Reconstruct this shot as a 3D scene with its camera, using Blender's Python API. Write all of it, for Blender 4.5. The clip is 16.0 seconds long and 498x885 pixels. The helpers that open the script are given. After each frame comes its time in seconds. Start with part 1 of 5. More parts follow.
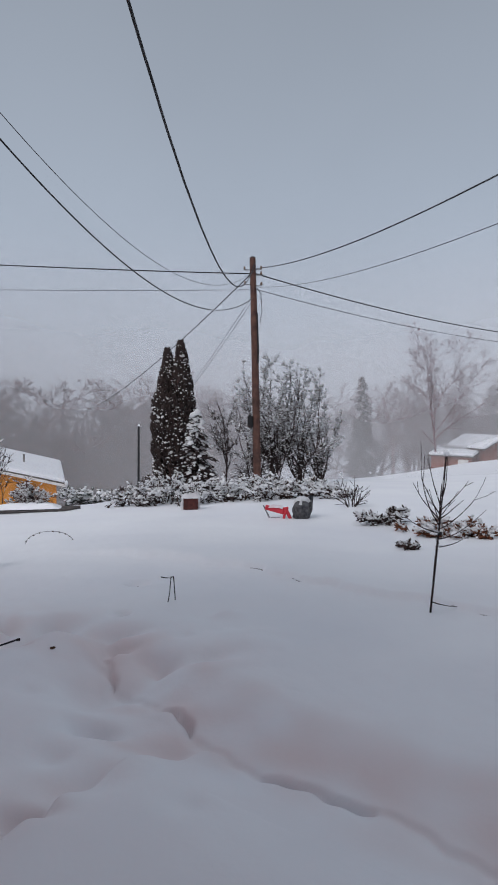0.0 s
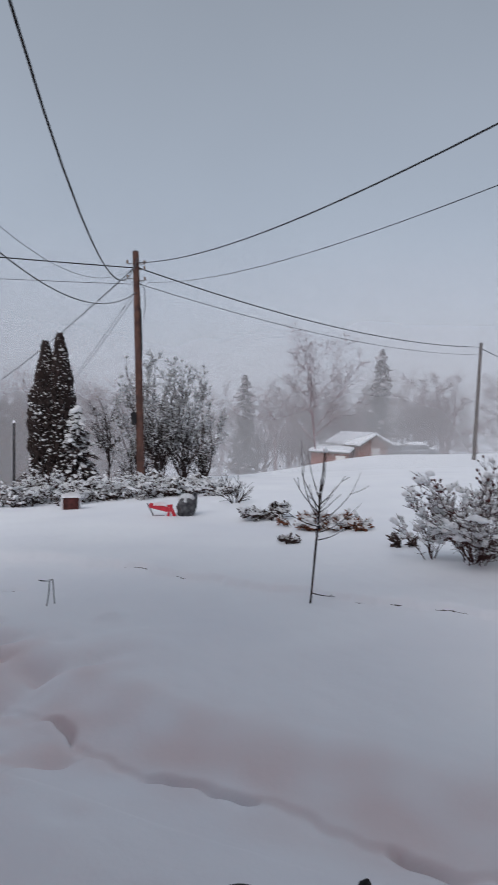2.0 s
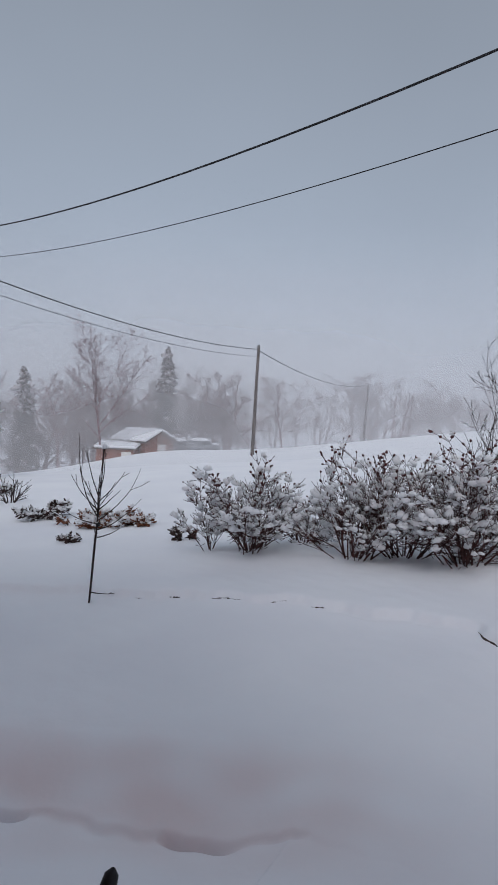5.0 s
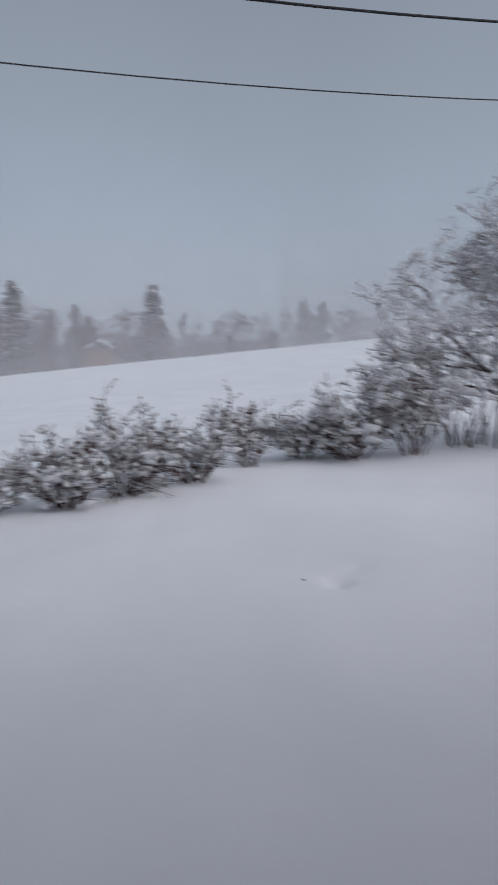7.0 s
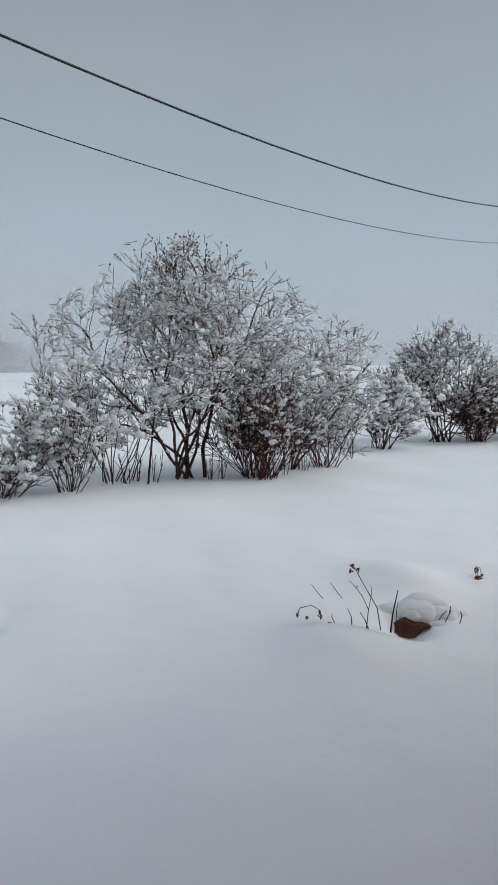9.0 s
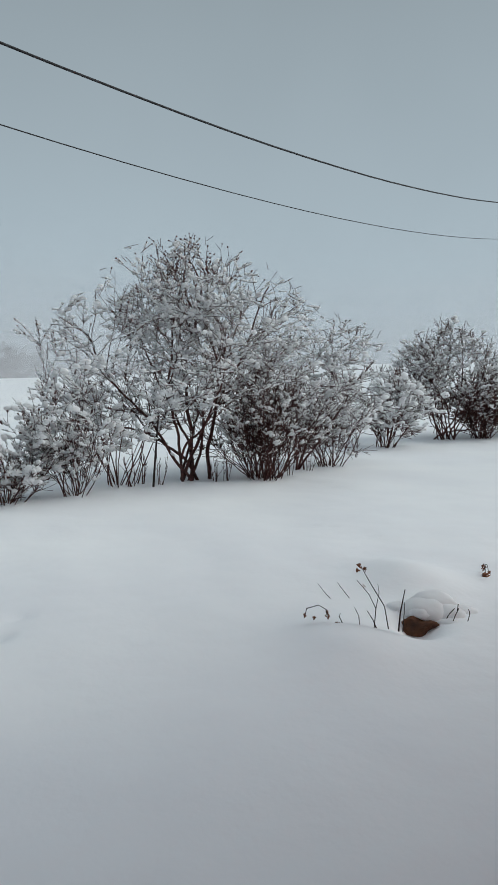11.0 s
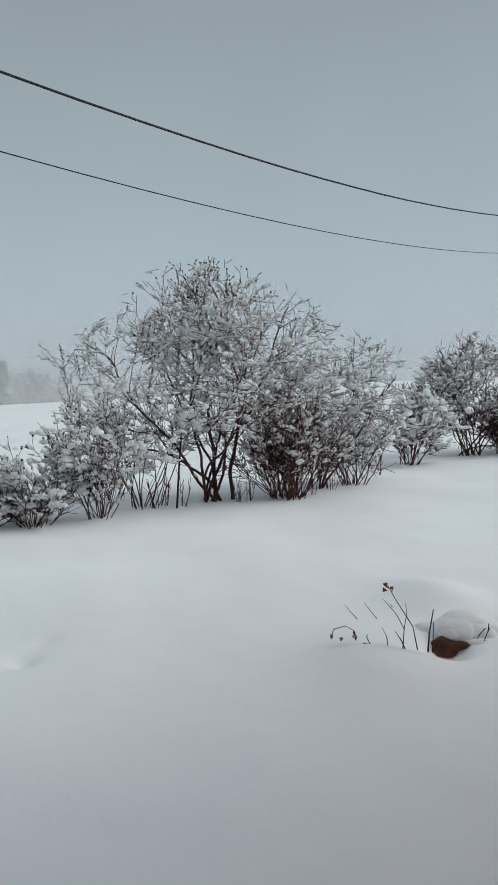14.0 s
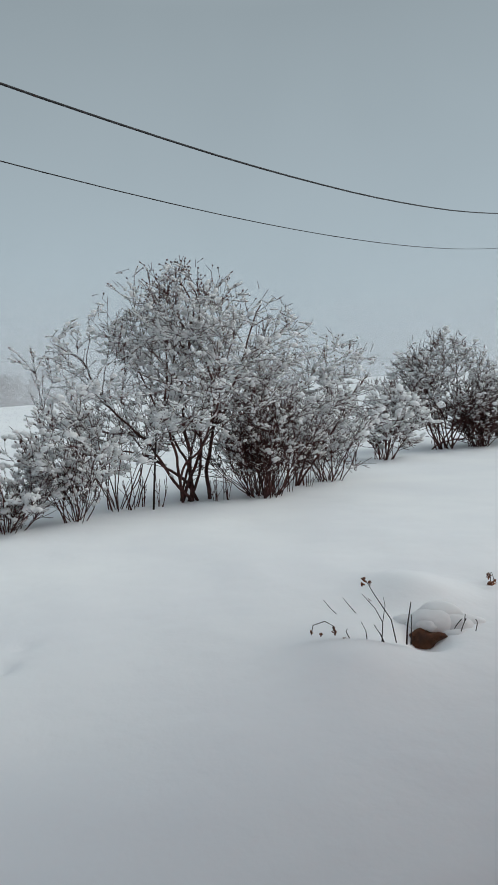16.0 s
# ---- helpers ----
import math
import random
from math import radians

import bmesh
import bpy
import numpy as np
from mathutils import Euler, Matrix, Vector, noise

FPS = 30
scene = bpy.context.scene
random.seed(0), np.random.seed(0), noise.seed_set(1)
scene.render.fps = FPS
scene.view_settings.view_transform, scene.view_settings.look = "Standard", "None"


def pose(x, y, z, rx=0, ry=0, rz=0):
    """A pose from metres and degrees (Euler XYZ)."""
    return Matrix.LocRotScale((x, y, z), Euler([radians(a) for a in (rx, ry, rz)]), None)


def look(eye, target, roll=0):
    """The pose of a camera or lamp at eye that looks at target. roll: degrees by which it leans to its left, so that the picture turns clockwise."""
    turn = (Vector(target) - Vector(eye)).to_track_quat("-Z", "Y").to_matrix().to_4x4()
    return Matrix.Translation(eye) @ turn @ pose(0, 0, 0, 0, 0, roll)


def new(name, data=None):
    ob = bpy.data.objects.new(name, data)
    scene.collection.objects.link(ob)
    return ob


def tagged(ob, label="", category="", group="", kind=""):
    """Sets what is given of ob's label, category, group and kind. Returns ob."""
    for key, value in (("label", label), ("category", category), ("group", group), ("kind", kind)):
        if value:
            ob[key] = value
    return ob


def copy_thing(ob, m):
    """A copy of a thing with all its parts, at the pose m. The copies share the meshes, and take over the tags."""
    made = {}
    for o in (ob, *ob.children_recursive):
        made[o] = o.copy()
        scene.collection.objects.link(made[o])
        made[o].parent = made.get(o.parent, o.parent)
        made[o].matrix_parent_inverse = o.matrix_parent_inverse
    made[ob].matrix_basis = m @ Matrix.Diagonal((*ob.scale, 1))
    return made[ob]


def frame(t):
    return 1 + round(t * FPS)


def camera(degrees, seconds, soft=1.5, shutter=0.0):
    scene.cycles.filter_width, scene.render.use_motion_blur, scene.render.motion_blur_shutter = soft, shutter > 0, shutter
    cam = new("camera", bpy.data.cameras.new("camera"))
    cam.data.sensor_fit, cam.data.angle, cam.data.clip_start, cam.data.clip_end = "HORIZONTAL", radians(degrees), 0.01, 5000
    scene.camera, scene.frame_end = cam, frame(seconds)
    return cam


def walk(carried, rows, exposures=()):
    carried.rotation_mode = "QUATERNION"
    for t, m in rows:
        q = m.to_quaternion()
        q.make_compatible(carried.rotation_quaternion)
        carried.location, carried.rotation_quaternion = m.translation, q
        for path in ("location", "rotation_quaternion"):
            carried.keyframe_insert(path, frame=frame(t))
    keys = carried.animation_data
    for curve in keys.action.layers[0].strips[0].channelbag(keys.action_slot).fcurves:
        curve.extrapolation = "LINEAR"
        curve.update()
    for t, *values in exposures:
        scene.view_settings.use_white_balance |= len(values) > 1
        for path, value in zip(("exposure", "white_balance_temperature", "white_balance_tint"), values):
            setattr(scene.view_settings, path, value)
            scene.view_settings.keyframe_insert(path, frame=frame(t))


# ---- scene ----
cam = camera(44.1, 16.0, soft=0.9, shutter=0.35)
EYE = 1.75
# seconds, yaw, pitch, roll: the viewer stands on one spot and turns
PATH = [
    (0.0, 0.0, -2.92, -0.69), (0.5, 1.71, -1.99, -0.6), (1.0, -0.95, -2.45, -0.51), (1.5, -6.24, -2.53, -1.39),
    (2.0, -10.74, -3.01, -1.16), (2.5, -19.84, -4.11, -1.21), (3.0, -22.64, -3.05, -1.19), (3.2, -24.21, -2.41, -0.91),
    (5.3, -31.82, -2.7, -1.99), (5.5, -32.94, -2.41, -1.65), (6.0, -34.03, -2.48, -1.94), (6.1, -36.45, -2.06, -3.24),
    (6.2, -40.8, -2.77, -2.2), (6.4, -51.88, -3.55, -2.79), (6.5, -56.92, -2.41, -3.58), (6.6, -64.63, -2.9, -3.52),
    (6.7, -71.39, -2.97, -3.97), (7.0, -92.36, -4.03, -0.38), (7.1, -97.13, -4.75, 0.86), (7.2, -103.48, -4.95, 0.97),
    (7.3, -107.81, -3.97, -0.11), (7.4, -112.33, -3.37, -1.35), (7.5, -116.61, -3.79, -0.35), (8.0, -124.27, 0.77, -0.02),
    (8.5, -124.39, 2.18, -0.89), (9.0, -123.5, 0.07, -1.98), (9.2, -122.89, -0.28, -1.33), (11.3, -123.19, 0.31, -0.74),
    (11.5, -122.47, 0.87, 0.22), (12.0, -122.69, 1.19, 0.21), (12.5, -121.48, 1.83, 0.53), (13.0, -120.98, 2.41, 0.4),
    (13.5, -121.17, 2.33, 0.35), (14.0, -120.99, 1.99, 0.07), (14.5, -121.16, 2.07, 0.09), (15.0, -122.46, 2.41, -0.25),
    (15.5, -122.97, 2.54, 1.37), (16.0, -123.22, 1.84, 1.54),
]
EXPOSURES = [(0.0, 0.06, 6330, 14), (1.5, 0.12, 6330, 14), (2.5, 0.0, 6270, 14), (6.0, -0.06, 6210, 14), (7.0, -0.16, 6220, 14), (8.2, 0.12, 6300, 9), (11.5, 0.17, 6450, 3), (16.0, 0.17, 6490, 3)]


def sway(t):
    """The viewer leans a hand's width to the side in the middle of the turn."""
    a = min(1.0, max(0.0, (t - 2.0) / 2.8)) * min(1.0, max(0.0, (7.6 - t) / 1.4))
    return 0.07 * a * a * (3 - 2 * a)


walk(cam, [(t, pose(0.84 * sway(t), -0.54 * sway(t), EYE, 90 + p, r, y)) for t, y, p, r in PATH], EXPOSURES)

# ---------------------------------------------------------------- world and light
SUN_AZ, SUN_EL = 143.0, 40.0
world = bpy.data.worlds.new("overcast_sky")
scene.world = world
world.use_nodes = True
wn, wl = world.node_tree.nodes, world.node_tree.links
wn.clear()
sky = wn.new("ShaderNodeTexSky")
sky.sky_type, sky.sun_disc = "NISHITA", False
sky.sun_elevation, sky.sun_rotation = radians(SUN_EL), radians(-SUN_AZ)
sky.air_density, sky.dust_density = 1.0, 4.0
clear = wn.new("ShaderNodeBackground")
clear.inputs[1].default_value = 0.06
wl.new(sky.outputs[0], clear.inputs[0])
co = wn.new("ShaderNodeTexCoord")
sep = wn.new("ShaderNodeSeparateXYZ")
wl.new(co.outputs["Generated"], sep.inputs[0])
ramp = wn.new("ShaderNodeValToRGB")
ramp.color_ramp.elements[0].position, ramp.color_ramp.elements[0].color = 0.0, (0.455, 0.515, 0.588, 1)
ramp.color_ramp.elements[1].position, ramp.color_ramp.elements[1].color = 1.0, (0.47, 0.51, 0.555, 1)
for at_, col in ((0.14, (0.437, 0.50, 0.572, 1)), (0.34, (0.375, 0.432, 0.49, 1)), (0.6, (0.29, 0.33, 0.37, 1))):
    e = ramp.color_ramp.elements.new(at_)
    e.color = col
wl.new(sep.outputs[2], ramp.inputs[0])
cloud_noise = wn.new("ShaderNodeTexNoise")
cloud_noise.inputs["Scale"].default_value = 2.2
cloud_noise.inputs["Detail"].default_value = 3.0
wl.new(co.outputs["Generated"], cloud_noise.inputs[0])
cloud_map = wn.new("ShaderNodeMapRange")
cloud_map.inputs[3].default_value, cloud_map.inputs[4].default_value = 0.90, 1.10
wl.new(cloud_noise.outputs[0], cloud_map.inputs[0])
cloud = wn.new("ShaderNodeBackground")
wl.new(ramp.outputs[0], cloud.inputs[0])
wl.new(cloud_map.outputs[0], cloud.inputs[1])
mixw = wn.new("ShaderNodeMixShader")
mixw.inputs[0].default_value = 0.88
wl.new(clear.outputs[0], mixw.inputs[1])
wl.new(cloud.outputs[0], mixw.inputs[2])
outw = wn.new("ShaderNodeOutputWorld")
wl.new(mixw.outputs[0], outw.inputs[0])

sun_data = bpy.data.lights.new("sun", "SUN")
sun_data.energy, sun_data.angle, sun_data.color = 1.42, radians(40), (1.0, 0.98, 0.96)
sun = new("sun", sun_data)
sa, se = radians(SUN_AZ), radians(SUN_EL)
sun.matrix_world = look((0, 0, 0), (math.sin(sa) * math.cos(se), -math.cos(sa) * math.cos(se), -math.sin(se)))
sun.location = (0, 0, 40)


# ---------------------------------------------------------------- materials
def material(name, color, rough=0.8, color2=None, scale=6.0, bump=0.0, bump_scale=40.0, metal=0.0, spec=0.3, by_object=0.0, islands=0.0, fine=None):
    m = bpy.data.materials.new(name)
    m.use_nodes = True
    n, l = m.node_tree.nodes, m.node_tree.links
    b = n["Principled BSDF"]
    b.inputs["Roughness"].default_value, b.inputs["Metallic"].default_value = rough, metal
    b.inputs["Specular IOR Level"].default_value = spec
    tc = n.new("ShaderNodeTexCoord")
    color2 = color2 or tuple(c * 0.8 for c in color)
    t1 = n.new("ShaderNodeTexNoise")
    t1.inputs["Scale"].default_value, t1.inputs["Detail"].default_value = scale, 5.0
    l.new(tc.outputs["Object"], t1.inputs[0])
    mix = n.new("ShaderNodeMix")
    mix.data_type = "RGBA"
    mix.inputs[6].default_value, mix.inputs[7].default_value = (*color, 1), (*color2, 1)
    rr = n.new("ShaderNodeMapRange")
    rr.inputs[1].default_value, rr.inputs[2].default_value = 0.35, 0.68
    l.new(t1.outputs[0], rr.inputs[0])
    l.new(rr.outputs[0], mix.inputs[0])
    last = mix.outputs[2]
    if fine:
        t2 = n.new("ShaderNodeTexNoise")
        t2.inputs["Scale"].default_value, t2.inputs["Detail"].default_value = fine[0], 4.0
        l.new(tc.outputs["Object"], t2.inputs[0])
        mr = n.new("ShaderNodeMapRange")
        mr.inputs[1].default_value, mr.inputs[2].default_value = fine[1], fine[1] + 0.06
        l.new(t2.outputs[0], mr.inputs[0])
        mix2 = n.new("ShaderNodeMix")
        mix2.data_type = "RGBA"
        l.new(mr.outputs[0], mix2.inputs[0])
        l.new(last, mix2.inputs[6])
        mix2.inputs[7].default_value = (*fine[2], 1)
        last = mix2.outputs[2]
    if by_object or islands:
        src = n.new("ShaderNodeObjectInfo").outputs["Random"] if by_object else n.new("ShaderNodeNewGeometry").outputs["Random Per Island"]
        amount = by_object or islands
        mp = n.new("ShaderNodeMapRange")
        mp.inputs[3].default_value, mp.inputs[4].default_value = 1 - amount, 1 + amount
        l.new(src, mp.inputs[0])
        hs = n.new("ShaderNodeHueSaturation")
        l.new(mp.outputs[0], hs.inputs["Value"])
        l.new(last, hs.inputs["Color"])
        last = hs.outputs[0]
    l.new(last, b.inputs["Base Color"])
    if bump:
        t3 = n.new("ShaderNodeTexNoise")
        t3.inputs["Scale"].default_value, t3.inputs["Detail"].default_value = bump_scale, 6.0
        l.new(tc.outputs["Object"], t3.inputs[0])
        bp = n.new("ShaderNodeBump")
        bp.inputs["Strength"].default_value, bp.inputs["Distance"].default_value = bump, 0.02
        l.new(t3.outputs[0], bp.inputs["Height"])
        l.new(bp.outputs[0], b.inputs["Normal"])
    return m


SNOW = material("snow", (0.86, 0.87, 0.89), 0.55, (0.80, 0.81, 0.845), 0.5, 0.22, 9.0, spec=0.25)
# pinkish shade along the ruts, mixed into the snow's base colour
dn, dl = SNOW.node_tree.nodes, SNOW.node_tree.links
shade_mask, shaded_snow = dn.new("ShaderNodeAttribute"), dn.new("ShaderNodeMix")
shade_mask.attribute_name = "painted_shade"
shaded_snow.data_type = "RGBA"
shaded_snow.inputs[7].default_value = (0.775, 0.69, 0.69, 1)
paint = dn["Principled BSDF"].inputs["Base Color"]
dl.new(paint.links[0].from_socket, shaded_snow.inputs[6])
dl.new(shade_mask.outputs["Fac"], shaded_snow.inputs[0])
dl.new(shaded_snow.outputs[2], paint)
SNOW_SOFT = material("snow_clump", (0.96, 0.96, 0.965), 0.6, (0.92, 0.923, 0.935), 9.0, 0.15, 30.0, spec=0.25, islands=0.05)
sn, sl = SNOW_SOFT.node_tree.nodes, SNOW_SOFT.node_tree.links
glow_through, blend = sn.new("ShaderNodeBsdfTranslucent"), sn.new("ShaderNodeMixShader")
glow_through.inputs[0].default_value, blend.inputs[0].default_value = (0.97, 0.972, 0.98, 1), 0.55
sl.new(sn["Principled BSDF"].outputs[0], blend.inputs[1])
sl.new(glow_through.outputs[0], blend.inputs[2])
sl.new(blend.outputs[0], sn["Material Output"].inputs[0])
BARK = material("bark_dark", (0.046, 0.029, 0.027), 0.85, (0.022, 0.015, 0.015), 25.0, 0.5, 90.0, islands=0.25)
BARK_RED = material("bark_reddish", (0.095, 0.037, 0.032), 0.8, (0.040, 0.019, 0.018), 20.0, 0.5, 90.0, islands=0.3)
BARK_GREY = material("bark_grey", (0.105, 0.095, 0.09), 0.85, (0.055, 0.05, 0.05), 12.0, 0.5, 60.0, islands=0.2)
# far twigs and rime: frost plus distance haze put into the colour
TWIG_FAR = material("frost_haze_twig", (0.235, 0.145, 0.152), 0.85, (0.155, 0.10, 0.105), 3.0, islands=0.2)
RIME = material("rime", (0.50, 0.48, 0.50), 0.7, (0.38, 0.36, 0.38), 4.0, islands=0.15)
POLE_WOOD = material("pole_wood", (0.125, 0.062, 0.047), 0.85, (0.062, 0.034, 0.029), 5.0, 0.6, 50.0)
POLE_GREY = material("weathered_pole", (0.16, 0.14, 0.13), 0.85, (0.09, 0.08, 0.078), 5.0, 0.5, 50.0)
RUBBER = material("black_rubber", (0.016, 0.016, 0.018), 0.55, (0.010, 0.010, 0.011), 40.0, 0.1, 150.0)
WIRE = material("cable_sheath", (0.022, 0.022, 0.026), 0.6, (0.014, 0.014, 0.016), 3.0)
WIRE_THIN = material("thin_cable_sheath", (0.06, 0.062, 0.07), 0.6, (0.04, 0.04, 0.046), 3.0)
STEEL = material("dull_steel", (0.30, 0.30, 0.31), 0.5, (0.18, 0.18, 0.19), 20.0, metal=0.7)
CERAMIC = material("insulator_glaze", (0.16, 0.10, 0.07), 0.25, (0.10, 0.06, 0.045), 20.0, spec=0.5)
YELLOW = material("ochre_paint", (0.72, 0.29, 0.030), 0.7, (0.60, 0.23, 0.025), 2.0, 0.15, 30.0)
TRIM_WHITE = material("white_paint", (0.74, 0.73, 0.70), 0.6, (0.62, 0.60, 0.57), 3.0, 0.1, 40.0)
BARN_RED = material("faded_red_boards", (0.27, 0.125, 0.095), 0.8, (0.19, 0.085, 0.065), 1.5, 0.3, 25.0, by_object=0.12)
FALU = material("red_house_boards", (0.44, 0.10, 0.085), 0.8, (0.36, 0.08, 0.065), 2.0, 0.3, 30.0, by_object=0.1)
RED_PLASTIC = material("red_plastic", (0.62, 0.035, 0.055), 0.4, (0.50, 0.025, 0.04), 8.0, spec=0.5)
BUCKET = material("grey_bucket", (0.24, 0.24, 0.25), 0.6, (0.09, 0.09, 0.10), 14.0, 0.3, 30.0, metal=0.2)
RUST = material("rusty_iron", (0.10, 0.030, 0.026), 0.85, (0.05, 0.018, 0.016), 12.0, 0.5, 60.0)
GLASS_DARK = material("dark_window", (0.03, 0.035, 0.04), 0.12, (0.025, 0.03, 0.035), 2.0, spec=0.6)
CAR_PAINT = material("grey_car_paint", (0.20, 0.21, 0.23), 0.35, (0.16, 0.17, 0.19), 3.0, spec=0.5)
THUJA = material("thuja_scales", (0.040, 0.025, 0.022), 0.8, (0.020, 0.014, 0.013), 8.0, islands=0.35)
SPRUCE = material("spruce_needles", (0.035, 0.042, 0.034), 0.8, (0.022, 0.026, 0.022), 6.0, islands=0.3)
# far needles, paled by frost and by haze put into the colour
SPRUCE_FAR = material("frost_haze_needles", (0.16, 0.135, 0.135), 0.85, (0.10, 0.088, 0.088), 3.0, islands=0.25)
LEAF_BROWN = material("withered_leaf", (0.20, 0.075, 0.035), 0.75, (0.11, 0.042, 0.025), 20.0, islands=0.35)
LEAF_DARK = material("dark_leaf", (0.06, 0.033, 0.028), 0.75, (0.03, 0.02, 0.018), 20.0, islands=0.3)
BERRY = material("dried_berry", (0.10, 0.03, 0.028), 0.6, (0.05, 0.02, 0.02), 30.0, islands=0.3)
STONE = material("mossy_stone", (0.105, 0.043, 0.02), 0.9, (0.05, 0.024, 0.016), 14.0, 0.8, 40.0)
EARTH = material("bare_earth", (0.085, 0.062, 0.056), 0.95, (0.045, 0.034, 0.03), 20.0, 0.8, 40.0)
PLANK = material("grey_planks", (0.17, 0.14, 0.12), 0.85, (0.10, 0.085, 0.075), 8.0, 0.5, 40.0)


def fog_material(name, amount, top):
    """Thin mist: lets most light through and scatters the rest; thins out with height."""
    m = bpy.data.materials.new(name)
    m.use_nodes = True
    n, l = m.node_tree.nodes, m.node_tree.links
    n.clear()
    out = n.new("ShaderNodeOutputMaterial")
    clearing = n.new("ShaderNodeBsdfTransparent")
    a, b = n.new("ShaderNodeBsdfDiffuse"), n.new("ShaderNodeBsdfTranslucent")
    for s in (a, b):
        s.inputs[0].default_value = (0.83, 0.83, 0.845, 1)
    half, whole = n.new("ShaderNodeMixShader"), n.new("ShaderNodeMixShader")
    half.inputs[0].default_value = 0.5
    l.new(a.outputs[0], half.inputs[1])
    l.new(b.outputs[0], half.inputs[2])
    tc, sp = n.new("ShaderNodeTexCoord"), n.new("ShaderNodeSeparateXYZ")
    l.new(tc.outputs["Object"], sp.inputs[0])
    fall = n.new("ShaderNodeMapRange")
    fall.interpolation_type = "SMOOTHSTEP"
    for k, v in ((1, -4.0), (2, top), (3, amount), (4, 0.0)):
        fall.inputs[k].default_value = v
    l.new(sp.outputs[2], fall.inputs[0])
    no = n.new("ShaderNodeTexNoise")
    no.inputs["Scale"].default_value, no.inputs["Detail"].default_value = 0.03, 3.0
    l.new(tc.outputs["Object"], no.inputs[0])
    mp = n.new("ShaderNodeMapRange")
    mp.inputs[1].default_value, mp.inputs[2].default_value = 0.3, 0.7
    mp.inputs[3].default_value, mp.inputs[4].default_value = 0.7, 1.25
    l.new(no.outputs[0], mp.inputs[0])
    mu = n.new("ShaderNodeMath")
    mu.operation = "MULTIPLY"
    l.new(fall.outputs[0], mu.inputs[0])
    l.new(mp.outputs[0], mu.inputs[1])
    l.new(mu.outputs[0], whole.inputs[0])
    l.new(clearing.outputs[0], whole.inputs[1])
    l.new(half.outputs[0], whole.inputs[2])
    l.new(whole.outputs[0], out.inputs[0])
    return m


# ---------------------------------------------------------------- mesh helpers
ICO = ((0, 0, -1), (0.724, -0.526, -0.447), (-0.276, -0.851, -0.447), (-0.894, 0, -0.447), (-0.276, 0.851, -0.447), (0.724, 0.526, -0.447),
       (0.276, -0.851, 0.447), (-0.724, -0.526, 0.447), (-0.724, 0.526, 0.447), (0.276, 0.851, 0.447), (0.894, 0, 0.447), (0, 0, 1))
ICO_V = np.array(ICO)


def ico_faces():
    low, high = (1, 2, 3, 4, 5), (6, 7, 8, 9, 10)
    out = []
    for i in range(5):
        a, b = low[i], low[(i + 1) % 5]
        out.append((0, b, a))
    order = (10, 6, 7, 8, 9)
    for i in range(5):
        a, b = low[i], low[(i + 1) % 5]
        c, d = order[i], order[(i + 1) % 5]
        out += [(a, b, d), (a, d, c), (c, d, 11)]
    return np.array(out)


ICO_F = ico_faces()


def mesh_of(name, verts, faces, smooth=True):
    """A mesh from arrays; faces are all triangles or all quads."""
    me = bpy.data.meshes.new(name)
    verts, faces = np.asarray(verts, dtype=np.float32), np.asarray(faces, dtype=np.int32)
    k = faces.shape[1]
    me.vertices.add(len(verts))
    me.vertices.foreach_set("co", verts.ravel())
    me.loops.add(faces.size)
    me.loops.foreach_set("vertex_index", faces.ravel())
    me.polygons.add(len(faces))
    me.polygons.foreach_set("loop_start", np.arange(0, faces.size, k, dtype=np.int32))
    me.update(calc_edges=True)
    if smooth:
        me.polygons.foreach_set("use_smooth", np.ones(len(faces), dtype=bool))
    return me


def part(name, data, mat, parent=None, label="", smooth=False):
    """Links a bmesh or a mesh as ONE mesh object under a thing or a part."""
    if isinstance(data, bmesh.types.BMesh):
        me = bpy.data.meshes.new(name)
        bmesh.ops.recalc_face_normals(data, faces=data.faces)
        data.to_mesh(me)
        data.free()
        if smooth:
            me.polygons.foreach_set("use_smooth", np.ones(len(me.polygons), dtype=bool))
    else:
        me = data
    me.materials.append(mat)
    ob = new(name, me)
    ob.parent = parent
    if label:
        tagged(ob, label)
    return ob


def thing(name, label, category, at=(0, 0, 0), turn=0.0, group="", kind="", lean=(0, 0)):
    ob = new(name)
    ob.empty_display_size = 0.2
    ob.matrix_basis = pose(*at, lean[0], lean[1], turn)
    return tagged(ob, label, category, group, kind)


def frames_for(d):
    """Two unit vectors square to each direction."""
    d = d / np.maximum(np.linalg.norm(d, axis=1, keepdims=True), 1e-9)
    ref = np.where(np.abs(d[:, 2:3]) > 0.9, np.array([[1.0, 0, 0]]), np.array([[0, 0, 1.0]]))
    u = np.cross(d, ref)
    u /= np.linalg.norm(u, axis=1, keepdims=True)
    return d, u, np.cross(u, d)


